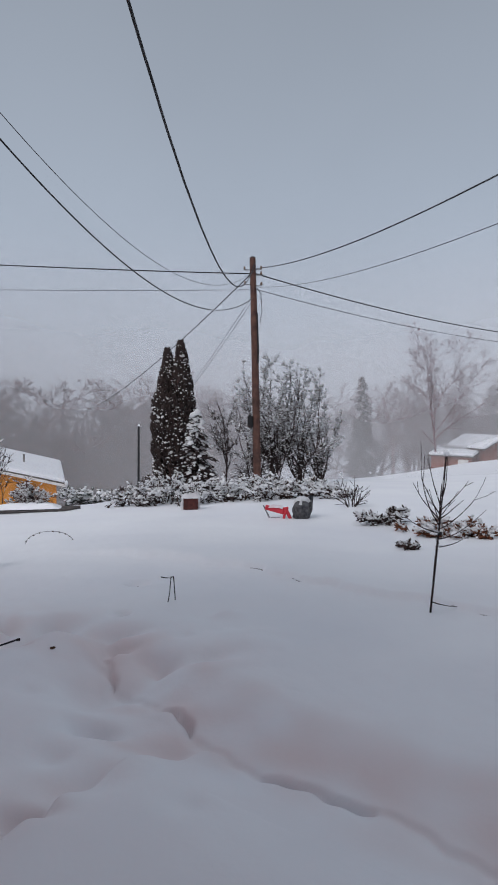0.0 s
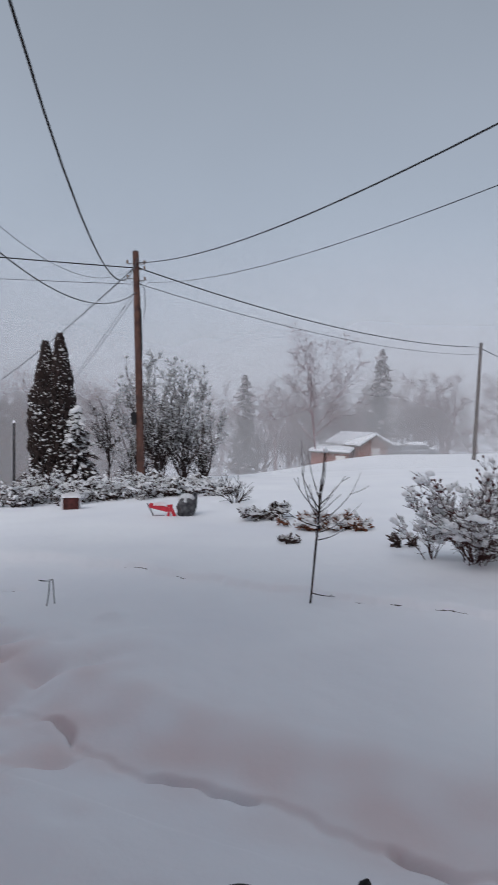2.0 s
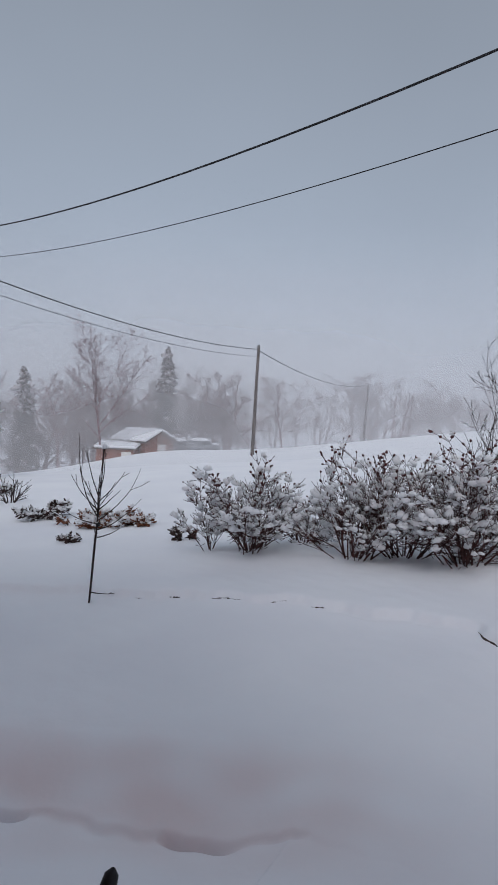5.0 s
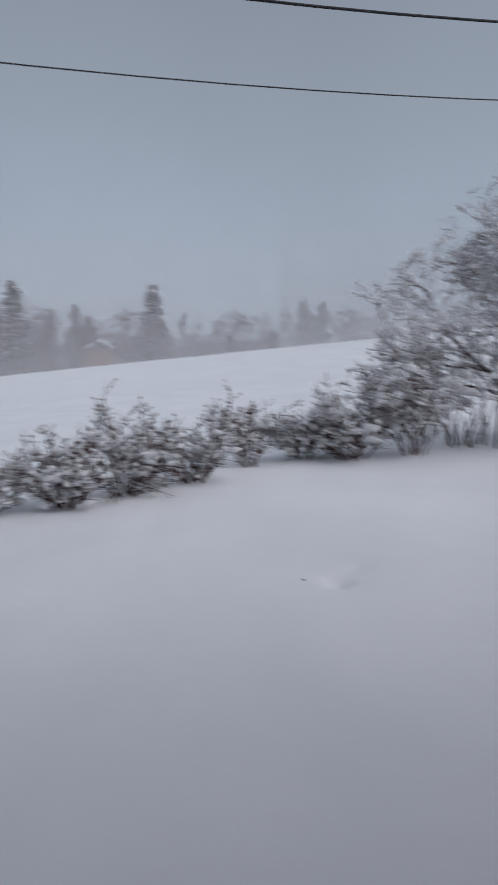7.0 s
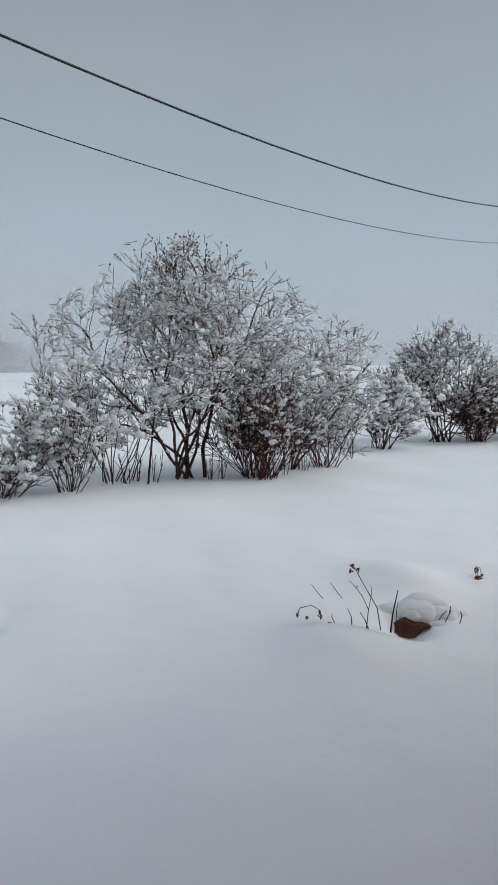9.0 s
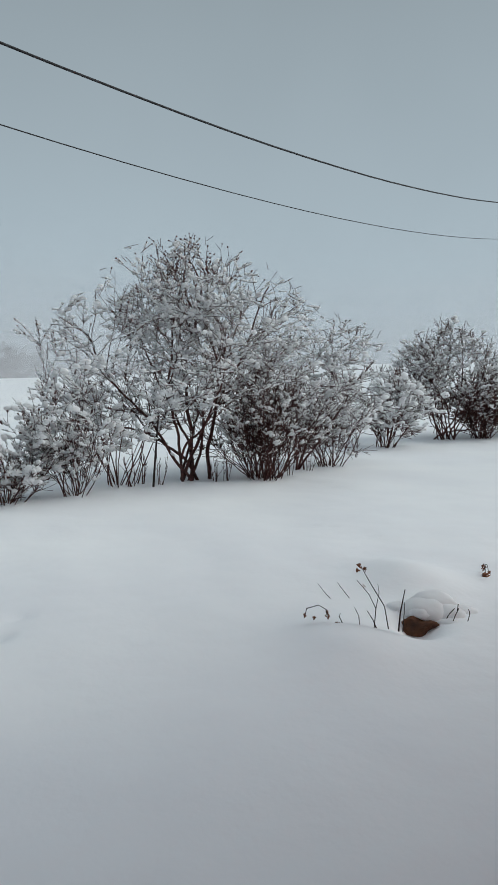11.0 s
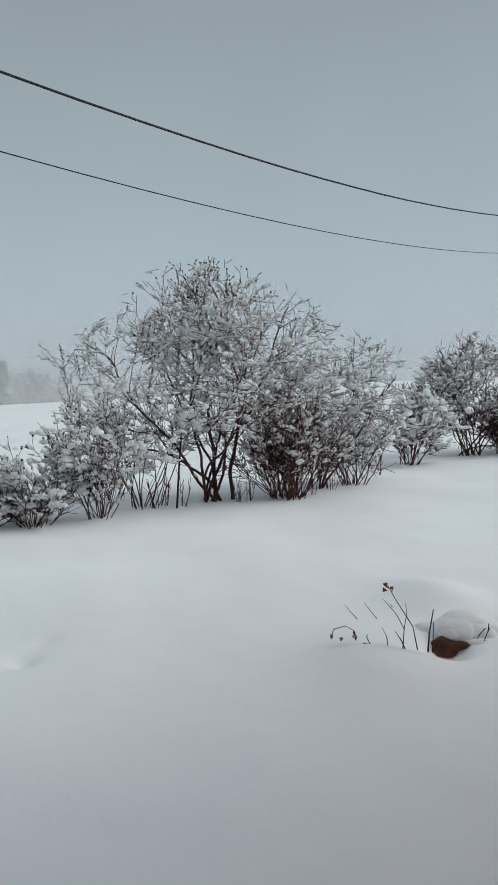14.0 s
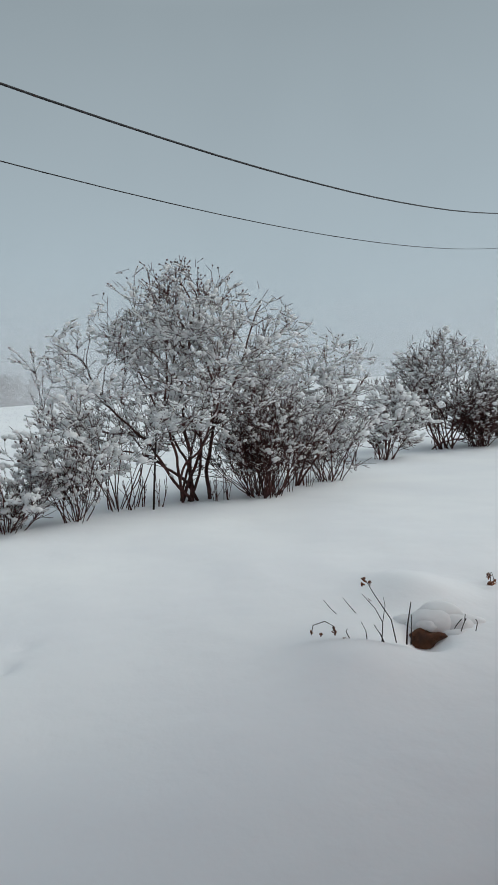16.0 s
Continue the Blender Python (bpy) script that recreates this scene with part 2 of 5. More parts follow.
def tubes(name, segs, sides=4):
    """Tapered prisms, one for each row p0, p1, r0, r1."""
    s = np.asarray(segs, dtype=float)
    p0, p1, r0, r1 = s[:, :3], s[:, 3:6], s[:, 6], s[:, 7]
    d, u, v = frames_for(p1 - p0)
    p1 = p1 + d * (r1 * 0.5)[:, None]
    a = np.arange(sides) * 2 * np.pi / sides
    ring = u[:, None, :] * np.cos(a)[None, :, None] + v[:, None, :] * np.sin(a)[None, :, None]
    verts = np.concatenate([p0[:, None] + ring * r0[:, None, None], p1[:, None] + ring * r1[:, None, None]], axis=1)
    k = np.arange(sides)
    face = np.stack([k, (k + 1) % sides, (k + 1) % sides + sides, k + sides], axis=1)
    faces = (face[None] + (np.arange(len(s)) * 2 * sides)[:, None, None]).reshape(-1, 4)
    return mesh_of(name, verts.reshape(-1, 3), faces)


def lumps(name, centres, dirs, sizes, rng):
    """Rounded uneven clumps; sizes are half lengths along dir, across, and up."""
    c, s = np.asarray(centres, dtype=float), np.asarray(sizes, dtype=float)
    d, u, v = frames_for(np.asarray(dirs, dtype=float))
    base = ICO_V[None] * rng.uniform(0.72, 1.25, (len(c), 12, 1))
    verts = c[:, None] + d[:, None] * base[:, :, :1] * s[:, None, :1] + u[:, None] * base[:, :, 1:2] * s[:, None, 1:2] + v[:, None] * base[:, :, 2:] * s[:, None, 2:]
    faces = (ICO_F[None] + (np.arange(len(c)) * 12)[:, None, None]).reshape(-1, 3)
    return mesh_of(name, verts.reshape(-1, 3), faces)


def tube_path(name, pts, radius, sides=8, closed_ends=True):
    """One smooth tube along a line of points; radius may be a list."""
    p = np.asarray(pts, dtype=float)
    t = np.gradient(p, axis=0)
    d, u, v = frames_for(t)
    for i in range(1, len(p)):
        x = u[i - 1] - d[i] * np.dot(u[i - 1], d[i])
        u[i] = x / max(np.linalg.norm(x), 1e-9)
        v[i] = np.cross(u[i], d[i])
    r = np.broadcast_to(np.asarray(radius, dtype=float), (len(p),))
    a = np.arange(sides) * 2 * np.pi / sides
    verts = p[:, None] + (u[:, None] * np.cos(a)[None, :, None] + v[:, None] * np.sin(a)[None, :, None]) * r[:, None, None]
    k = np.arange(sides)
    face = np.stack([k, (k + 1) % sides, (k + 1) % sides + sides, k + sides], axis=1)
    faces = (face[None] + (np.arange(len(p) - 1) * sides)[:, None, None]).reshape(-1, 4)
    return mesh_of(name, verts.reshape(-1, 3), faces)


def smooth_line(pts, n=6):
    """More points between the given ones, along a smooth curve."""
    p = np.asarray(pts, dtype=float)
    q = np.concatenate([[2 * p[0] - p[1]], p, [2 * p[-1] - p[-2]]])
    out = []
    for i in range(1, len(q) - 2):
        for k in range(n):
            t = k / n
            out.append(0.5 * (2 * q[i] + (q[i + 1] - q[i - 1]) * t + (2 * q[i - 1] - 5 * q[i] + 4 * q[i + 1] - q[i + 2]) * t * t + (3 * q[i] - q[i - 1] - 3 * q[i + 1] + q[i + 2]) * t ** 3))
    return np.array(out + [p[-1]])


def box(x, y, z, at=(0, 0, 0), bevel=0.0, turn=0.0, tilt=0.0):
    bm = bmesh.new()
    bmesh.ops.create_cube(bm, size=1.0)
    bmesh.ops.scale(bm, vec=(x, y, z), verts=bm.verts)
    if bevel:
        bmesh.ops.bevel(bm, geom=bm.edges[:], offset=bevel, segments=2, affect="EDGES")
    bmesh.ops.transform(bm, matrix=pose(*at, tilt, 0, turn), verts=bm.verts)
    return bm


def cone(r1, r2, depth, at=(0, 0, 0), sides=14, rx=0.0, ry=0.0, caps=True):
    """A tapered round piece standing on at."""
    bm = bmesh.new()
    bmesh.ops.create_cone(bm, cap_ends=caps, segments=sides, radius1=r1, radius2=r2, depth=depth, matrix=pose(*at, rx, ry, 0) @ Matrix.Translation((0, 0, depth / 2)))
    return bm


def prism(profile, y0, y1):
    """A flat profile in x and z drawn out along y."""
    bm = bmesh.new()
    a = [bm.verts.new((x, y0, z)) for x, z in profile]
    b = [bm.verts.new((x, y1, z)) for x, z in profile]
    bm.faces.new(a)
    bm.faces.new(list(reversed(b)))
    for i in range(len(a)):
        j = (i + 1) % len(a)
        bm.faces.new((a[i], b[i], b[j], a[j]))
    return bm


def snow_pad(x, y, z, at=(0, 0, 0), turn=0.0, tilt=0.0, seed=1, n=10):
    """A soft uneven layer of snow with rounded rims."""
    rng = np.random.default_rng(seed)
    u = np.linspace(-1, 1, n)
    gx, gy = np.meshgrid(u, u, indexing="ij")
    edge = np.clip(np.minimum(1 - np.abs(gx), 1 - np.abs(gy)) * 2.2, 0, 1) ** 0.5
    top = edge * z * (0.85 + 0.3 * rng.random((n, n)))
    bm = bmesh.new()
    hi = [[bm.verts.new((gx[i, j] * x / 2, gy[i, j] * y / 2, top[i, j])) for j in range(n)] for i in range(n)]
    lo = [[bm.verts.new((gx[i, j] * x / 2 * 0.98, gy[i, j] * y / 2 * 0.98, -0.004)) for j in (0, n - 1)] for i in (0, n - 1)]
    for i in range(n - 1):
        for j in range(n - 1):
            bm.faces.new((hi[i][j], hi[i + 1][j], hi[i + 1][j + 1], hi[i][j + 1]))
    bm.faces.new((lo[0][0], lo[0][1], lo[1][1], lo[1][0]))
    bmesh.ops.transform(bm, matrix=pose(*at, tilt, 0, turn), verts=bm.verts)
    return bm


# ---------------------------------------------------------------- the lie of the land
UX, UY = math.sin(radians(140)), math.cos(radians(140))


def smooth(a, b, v):
    v = np.clip((v - a) / (b - a), 0, 1)
    return v * v * (3 - 2 * v)


CREST = 62.0


def lie(x, y):
    """Height of the bare slope: level by the house, uphill to one side, falling to the other; past the crest it dips out of sight."""
    x, y = np.asarray(x, dtype=float), np.asarray(y, dtype=float)
    full = np.hypot(x, y)
    shrink = np.minimum(1.0, CREST / np.maximum(full, 1e-6))
    x, y = x * shrink, y * shrink
    d, u = np.hypot(x, y), x * UX + y * UY
    near = 0.475 * u + 0.125 * (np.sqrt(u * u + 4) - 2)
    w = smooth(14, 62, d)
    z = 0.151 * near * (1 - w) + 0.141 * u * w
    z = z - 3.2 * smooth(17, 42, -u) * (1 - smooth(45, 95, d)) * smooth(1, -7, x)
    az = np.degrees(np.arctan2(-x, y))
    z = z - 0.7 * smooth(16, 26, d) * smooth(9, 16, az) * smooth(60, 40, az)
    swell = 0.7 + 0.85 * np.exp(-((az + 22) / 7.5) ** 2) + 0.5 * smooth(-108, -135, az)
    z = z + swell * smooth(32, 60, d) * smooth(2, -8, az)
    return z + (full - d) * (np.minimum(0, (z - 1.75) / CREST) - 0.02)


def at(az, d):
    return -math.sin(radians(az)) * d, math.cos(radians(az)) * d


def on_ground(az, d, dz=0.0):
    x, y = at(az, d)
    return x, y, float(lie(x, y)) + dz


def seg_dist(px, py, pts):
    """Signed distance to a line of points (positive on its left) and how far along it one is."""
    best, side, along, run = np.full(px.shape, 1e9), np.zeros(px.shape), np.zeros(px.shape), 0.0
    for (x0, y0), (x1, y1) in zip(pts, pts[1:]):
        dx, dy = x1 - x0, y1 - y0
        ln = math.hypot(dx, dy)
        t = np.clip(((px - x0) * dx + (py - y0) * dy) / ln ** 2, 0, 1)
        qx, qy = px - x0 - t * dx, py - y0 - t * dy
        d = np.hypot(qx, qy)
        hit = d < best
        best = np.where(hit, d, best)
        side = np.where(hit, np.sign(dx * qy - dy * qx), side)
        along = np.where(hit, run + t * ln, along)
        run += ln
    return best * side, along, run


def waves(x, y, rng, sizes):
    """Gentle uneven relief: sums of crossed waves, each size in metres with its height."""
    z = np.zeros_like(x)
    for size, h in sizes:
        for _ in range(5):
            a, ph = rng.uniform(0, 2 * np.pi), rng.uniform(0, 6.3)
            k = 2 * np.pi / (size * rng.uniform(0.7, 1.4))
            z += h / 2.4 * np.sin(k * (x * np.cos(a) + y * np.sin(a)) + ph + 1.3 * np.sin(0.37 * k * (y * np.cos(a) - x * np.sin(a)) + ph * 2))
    return z


BANK = ((-6.5, 10.5), (-3.2, 9.6), (-1.2, 8.9), (-0.13, 8.2), (0.76, 7.3), (2.36, 5.9), (2.94, 5.3), (3.34, 4.85), (3.9, 3.9), (4.1, 3.2), (4.14, 2.75), (4.11, 2.08), (3.97, 1.5), (3.75, 0.9), (3.5, 0.4))
EDGE = ((-1.3, 5.4), (-0.85, 4.5), (-0.35, 3.95), (-0.05, 3.6), (0.46, 3.11), (0.74, 2.93), (1.06, 2.68), (1.6, 2.1), (1.9, 1.3))
LEFT_RUT = ((-3.2, 6.4), (-1.9, 5.7), (-1.0, 5.3), (-0.5, 4.6))
DIAG = ((-1.45, 1.7), (-1.08, 2.43), (-0.93, 2.85), (-0.69, 3.36), (-0.35, 3.75))
PATCHES = [(7.39, 3.70, 0.75, 0.16), (3.0, -3.4, 0.55, -0.10)]


def bank_wobble(run):
    return 0.05 * np.sin(run * 5.1) + 0.035 * np.sin(run * 11.0 + 1) + 0.012 * np.sin(run * 31.0)


def snow_height(x, y):
    rng = np.random.default_rng(5)
    d = np.hypot(x, y)
    z = lie(x, y)
    calm = 1 - 0.7 * smooth(25, 60, d)
    z = z + waves(x, y, rng, ((9.0, 0.035), (2.6, 0.012))) * calm * smooth(0.5, 3, d)
    z = z + waves(x, y, rng, ((0.8, 0.005), (0.3, 0.0018))) * (1 - smooth(8, 18, d))
    s, run, total = seg_dist(x, y, BANK)
    s = s + bank_wobble(run) * np.exp(-(s / 0.25) ** 2)
    ends = smooth(3.0, 5.5, run) * (1 - smooth(total - 3.0, total - 0.4, run))
    z = z + 0.065 * smooth(-0.06, 0.04, s) * np.exp(-np.maximum(s, 0) / 1.6) * ends + 0.05 * smooth(-0.4, 0.3, s) * np.exp(-np.maximum(s, 0) / 3.0) * ends
    z = z - 0.014 * ends * np.exp(-((s + 0.06) / 0.035) ** 2) * np.clip(np.sin(run * 3.1) + 0.6 * np.sin(run * 7.7 + 1), 0, 1)
    s, run, total = seg_dist(x, y, EDGE)
    s = s + (0.05 * np.sin(run * 3.6) + 0.02 * np.sin(run * 11.0) + 0.012 * np.sin(run * 29.0)) * np.exp(-(s / 0.18) ** 2)
    ends = smooth(0.0, 0.7, run) * (1 - smooth(total - 1.5, total - 0.15, run))
    z = z - 0.17 * ends * smooth(-0.9, 0.0, s) * (1 - smooth(0.0, 0.6, s))
    z = z - 0.028 * ends * smooth(-0.10, 0.0, s) * (1 - smooth(0.0, 0.05, s)) * (0.6 + 0.4 * np.sin(run * 2.2) ** 2)
    z = z - 0.09 * ends * np.clip(np.sin(run * 5) + 0.6 * np.sin(run * 13) + 0.1, 0, 1) * np.exp(-((s - 0.01) / 0.026) ** 2)
    for line, deep, wide in ((LEFT_RUT, 0.15, 0.13),):
        s, run, total = seg_dist(x, y, line)
        s = s + 0.06 * np.sin(run * 6) + 0.02 * np.sin(run * 17)
        z = z - deep * np.exp(-(s / wide) ** 2) * smooth(0, 0.5, run) * (1 - smooth(total - 0.5, total - 0.05, run)) * (0.6 + 0.4 * np.sin(run * 9))
    s, run, total = seg_dist(x, y, DIAG)
    z = z + 0.10 * (1 - smooth(-0.05, 0.03, s)) * np.exp(np.minimum(s, 0) / 0.45) * smooth(0, 0.2, run) * (1 - smooth(total - 0.9, total, run))
    pit = np.random.default_rng(12)
    for _ in range(46):
        px, py, r, h = pit.uniform(-2.6, 0.2), pit.uniform(2.6, 6.2), pit.uniform(0.08, 0.26), pit.uniform(-0.17, 0.08)
        z = z + h * np.exp(-(((x - px) * pit.uniform(0.6, 1.2)) ** 2 + ((y - py) * pit.uniform(0.8, 1.4)) ** 2) / r ** 2)
    for px, py, deep in ((-1.35, 7.5, 0.09), (-2.6, 5.6, 0.05), (4.80, -0.92, 0.06), (5.1, -1.16, 0.025), (-1.2, 5.0, 0.05), (-0.6, 5.5, 0.04), (-1.6, 4.4, 0.05), (-1.1, 3.4, 0.06), (-0.3, 2.9, 0.05)):
        z = z - deep * np.exp(-((x - px) ** 2 + (y - py) ** 2) / 0.09 ** 2 * 0.6)
    for px, py, h, r in ((3.7, -4.25, 0.10, 0.4), (4.05, -4.3, 0.10, 0.4), (3.2, -2.95, 0.10, 0.45), (6.4, 4.2, 0.16, 0.8), (4.4, 6.6, 0.14, 0.7)):
        z = z + h * np.exp(-((x - px) ** 2 + (y - py) ** 2) / r ** 2)
    z = z - 0.14 * np.exp(-((x - 3.17) ** 2 + (y + 3.6) ** 2) / 0.17 ** 2)
    return z


def snow_at(az, d, dz=0.0):
    x, y = at(az, d)
    return x, y, float(snow_height(np.array([x]), np.array([y]))[0]) + dz


def rut_shade(x, y):
    """How strongly the pinkish shade of the ruts is painted into the snow colour, in patches."""
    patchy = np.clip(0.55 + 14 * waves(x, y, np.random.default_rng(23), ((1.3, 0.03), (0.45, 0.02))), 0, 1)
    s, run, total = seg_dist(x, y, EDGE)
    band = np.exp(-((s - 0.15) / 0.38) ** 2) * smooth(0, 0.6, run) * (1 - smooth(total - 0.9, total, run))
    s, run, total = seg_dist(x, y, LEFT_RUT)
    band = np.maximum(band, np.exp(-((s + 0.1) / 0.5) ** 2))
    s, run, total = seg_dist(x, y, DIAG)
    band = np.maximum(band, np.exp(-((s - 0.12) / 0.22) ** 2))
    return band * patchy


def make_ground():
    fine = np.arange(-156, 31, 0.22)
    coarse = np.arange(31, 204, 3.0)
    az = np.radians(np.concatenate([fine, coarse]))
    r = np.concatenate([[0.0], np.geomspace(0.5, 2.0, 30), np.geomspace(2.02, 8.2, 370), np.geomspace(8.25, 16, 70), np.geomspace(16.3, 180, 110), np.geomspace(200, 900, 10)])
    rr, aa = np.meshgrid(r, az, indexing="ij")
    x, y = -np.sin(aa) * rr, np.cos(aa) * rr
    z = snow_height(x, y)
    n, k = len(r), len(az)
    i, j = np.meshgrid(np.arange(n - 1), np.arange(k), indexing="ij")
    jn = (j + 1) % k
    faces = np.stack([i * k + j, (i + 1) * k + j, (i + 1) * k + jn, i * k + jn], axis=-1).reshape(-1, 4)
    me = mesh_of("ground", np.stack([x, y, z], axis=-1).reshape(-1, 3), faces[:, ::-1])
    me.attributes.new("painted_shade", "FLOAT", "POINT").data.foreach_set("value", rut_shade(x, y).ravel().astype(np.float32))
    ob = part("ground", me, SNOW)
    return tagged(ob, "deep fresh snow over a sloping garden and field", "ground", kind="structure")


ground = make_ground()
# gaps under the snow lip along the path's edge: the bearings between which each one shows;
# dark tubes carry both bare earth and the gap's shade in their colour
def bank_foot(az):
    """The spot at the foot of the bank that lies on one bearing."""
    q = np.linspace(0, 1, 160)
    best = None
    run = 0.0
    for (x0, y0), (x1, y1) in zip(BANK, BANK[1:]):
        px, py = x0 + (x1 - x0) * q, y0 + (y1 - y0) * q
        off = np.abs(np.degrees(np.arctan2(-px, py)) - az)
        k, ln = int(off.argmin()), math.hypot(x1 - x0, y1 - y0)
        if best is None or off[k] < best[0]:
            side = -0.035 - bank_wobble(run + q[k] * ln)
            best = (off[k], px[k] - (y1 - y0) / ln * side, py[k] + (x1 - x0) / ln * side)
        run += ln
    return best[1:]


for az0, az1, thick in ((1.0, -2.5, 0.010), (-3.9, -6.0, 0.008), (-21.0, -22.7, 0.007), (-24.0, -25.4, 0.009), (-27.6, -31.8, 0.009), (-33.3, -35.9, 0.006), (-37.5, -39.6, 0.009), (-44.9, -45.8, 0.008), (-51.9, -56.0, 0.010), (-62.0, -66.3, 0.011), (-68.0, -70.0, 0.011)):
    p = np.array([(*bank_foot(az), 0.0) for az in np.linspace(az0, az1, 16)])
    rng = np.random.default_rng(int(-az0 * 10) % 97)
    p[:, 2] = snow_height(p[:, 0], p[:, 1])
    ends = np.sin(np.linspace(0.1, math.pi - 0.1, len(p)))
    part("gap", tube_path("gap", p + [0, 0, -thick * 0.45], thick * ends * rng.uniform(0.35, 1.25, len(p)), 6), EARTH, ground, "dark earth tube standing in for a shaded gap")


# ---------------------------------------------------------------- plants
def grow(rng, starts, levels, wiggle=0.18, lift=0.10, seg=0.16, least=0.002, taper=0.0):
    """Branches as rows p0, p1, r0, r1, level. starts: position, direction, length, radius. levels: for each level the count of children,
    their angle in degrees, their length against the parent's, and where on the parent they begin."""
    out = []
    stack = [(np.array(p, dtype=float), np.array(d, dtype=float), ln, r, 0, k) for k, (p, d, ln, r) in enumerate(starts)]
    while stack:
        p, d, ln, r, lv, root = stack.pop()
        d = d / np.linalg.norm(d)
        n = max(2, int(round(ln / seg)))
        step = ln / n
        pts, dirs = [p], [d]
        for i in range(n):
            d = d + rng.normal(0, wiggle, 3) * 0.6 + np.array([0, 0, lift * (0.6 if lv else 1.0)])
            d = d / np.linalg.norm(d)
            q = p + d * step
            f0, f1 = 1 - 0.7 * i / n, 1 - 0.7 * (i + 1) / n
            out.append((*p, *q, max(r * f0, least), max(r * f1, least * 0.7), lv, root))
            p = q
            pts.append(p)
            dirs.append(d)
        if lv < len(levels):
            count, ang, rel, start = levels[lv]
            count = rng.poisson(count) if count > 3 else int(count)
            for _ in range(count):
                f = rng.uniform(start, 1.0)
                k = min(n, int(f * n))
                a, b = rng.uniform(0, 2 * np.pi), radians(ang) * rng.uniform(0.6, 1.3)
                dd, u, v = frames_for(dirs[k][None])
                nd = dd[0] * math.cos(b) + (u[0] * math.cos(a) + v[0] * math.sin(a)) * math.sin(b)
                stack.append((pts[k], nd, ln * rel * rng.uniform(0.6, 1.25) * (1 + 0.3 * taper - taper * f), r * (1 - 0.7 * f) * 0.62, lv + 1, root))
    return np.array(out)


def snow_on(name, segs, rng, chance, size, least=1, drop=0.0, cluster=1):
    """Snow lying on the branches, most on the level ones: a lining along each twig and clumps of several lobes."""
    s = segs[segs[:, 8] >= least]
    d = s[:, 3:6] - s[:, :3]
    ln = np.linalg.norm(d, axis=1)
    flat = 1 - np.abs(d[:, 2]) / np.maximum(ln, 1e-6)
    rise = smooth(0.10, 0.55, s[:, 5] / max(segs[:, 5].max(), 1e-3))
    rise = rise * (1 - 0.45 * smooth(0.72, 1.0, s[:, 5] / max(segs[:, 5].max(), 1e-3)))
    pick = rng.random(len(s)) < chance * 1.3 * (0.2 + 1.1 * flat) * (0.12 + 0.88 * rise)
    s, d, ln = s[pick], d[pick], ln[pick]
    k = len(s)
    sz = size * 0.42 * np.minimum(rng.lognormal(0, 0.6, k), 2.3)
    d[:, 2] *= 0.45
    mids, dirs, sizes = [], [], []
    for lobe in range(cluster + 1):
        where = rng.random((k, 1))
        mid = s[:, :3] * (1 - where) + s[:, 3:6] * where
        if lobe == 0 and cluster > 1:
            w = s[:, 6] * 1.15 + np.minimum(sz * 0.3, size * 0.16)
            mid = (s[:, :3] + s[:, 3:6]) / 2
            size3 = np.stack([ln * 0.56, w, w * 0.8], axis=1)
            up = s[:, 6] * 0.7 + w * 0.5
        else:
            f = rng.uniform(0.55, 1.1, k) if cluster > 1 else np.ones(k)
            size3 = np.stack([np.maximum(ln * 0.22, sz * f * 1.25), sz * f * rng.uniform(0.8, 1.4, k), sz * f * 0.72], axis=1)
            mid = mid + rng.normal(0, 1, (k, 3)) * (sz * (0.55 if cluster > 1 else 0.1))[:, None] * [1, 1, 0.45]
            up = s[:, 6] * 0.8 + sz * 0.45
        mid[:, 2] += up - drop
        mids.append(mid)
        dirs.append(d + rng.normal(0, 0.15, d.shape) * ln[:, None] * (lobe > 0))
        sizes.append(size3)
    return lumps(name, np.concatenate(mids), np.concatenate(dirs), np.concatenate(sizes), rng)


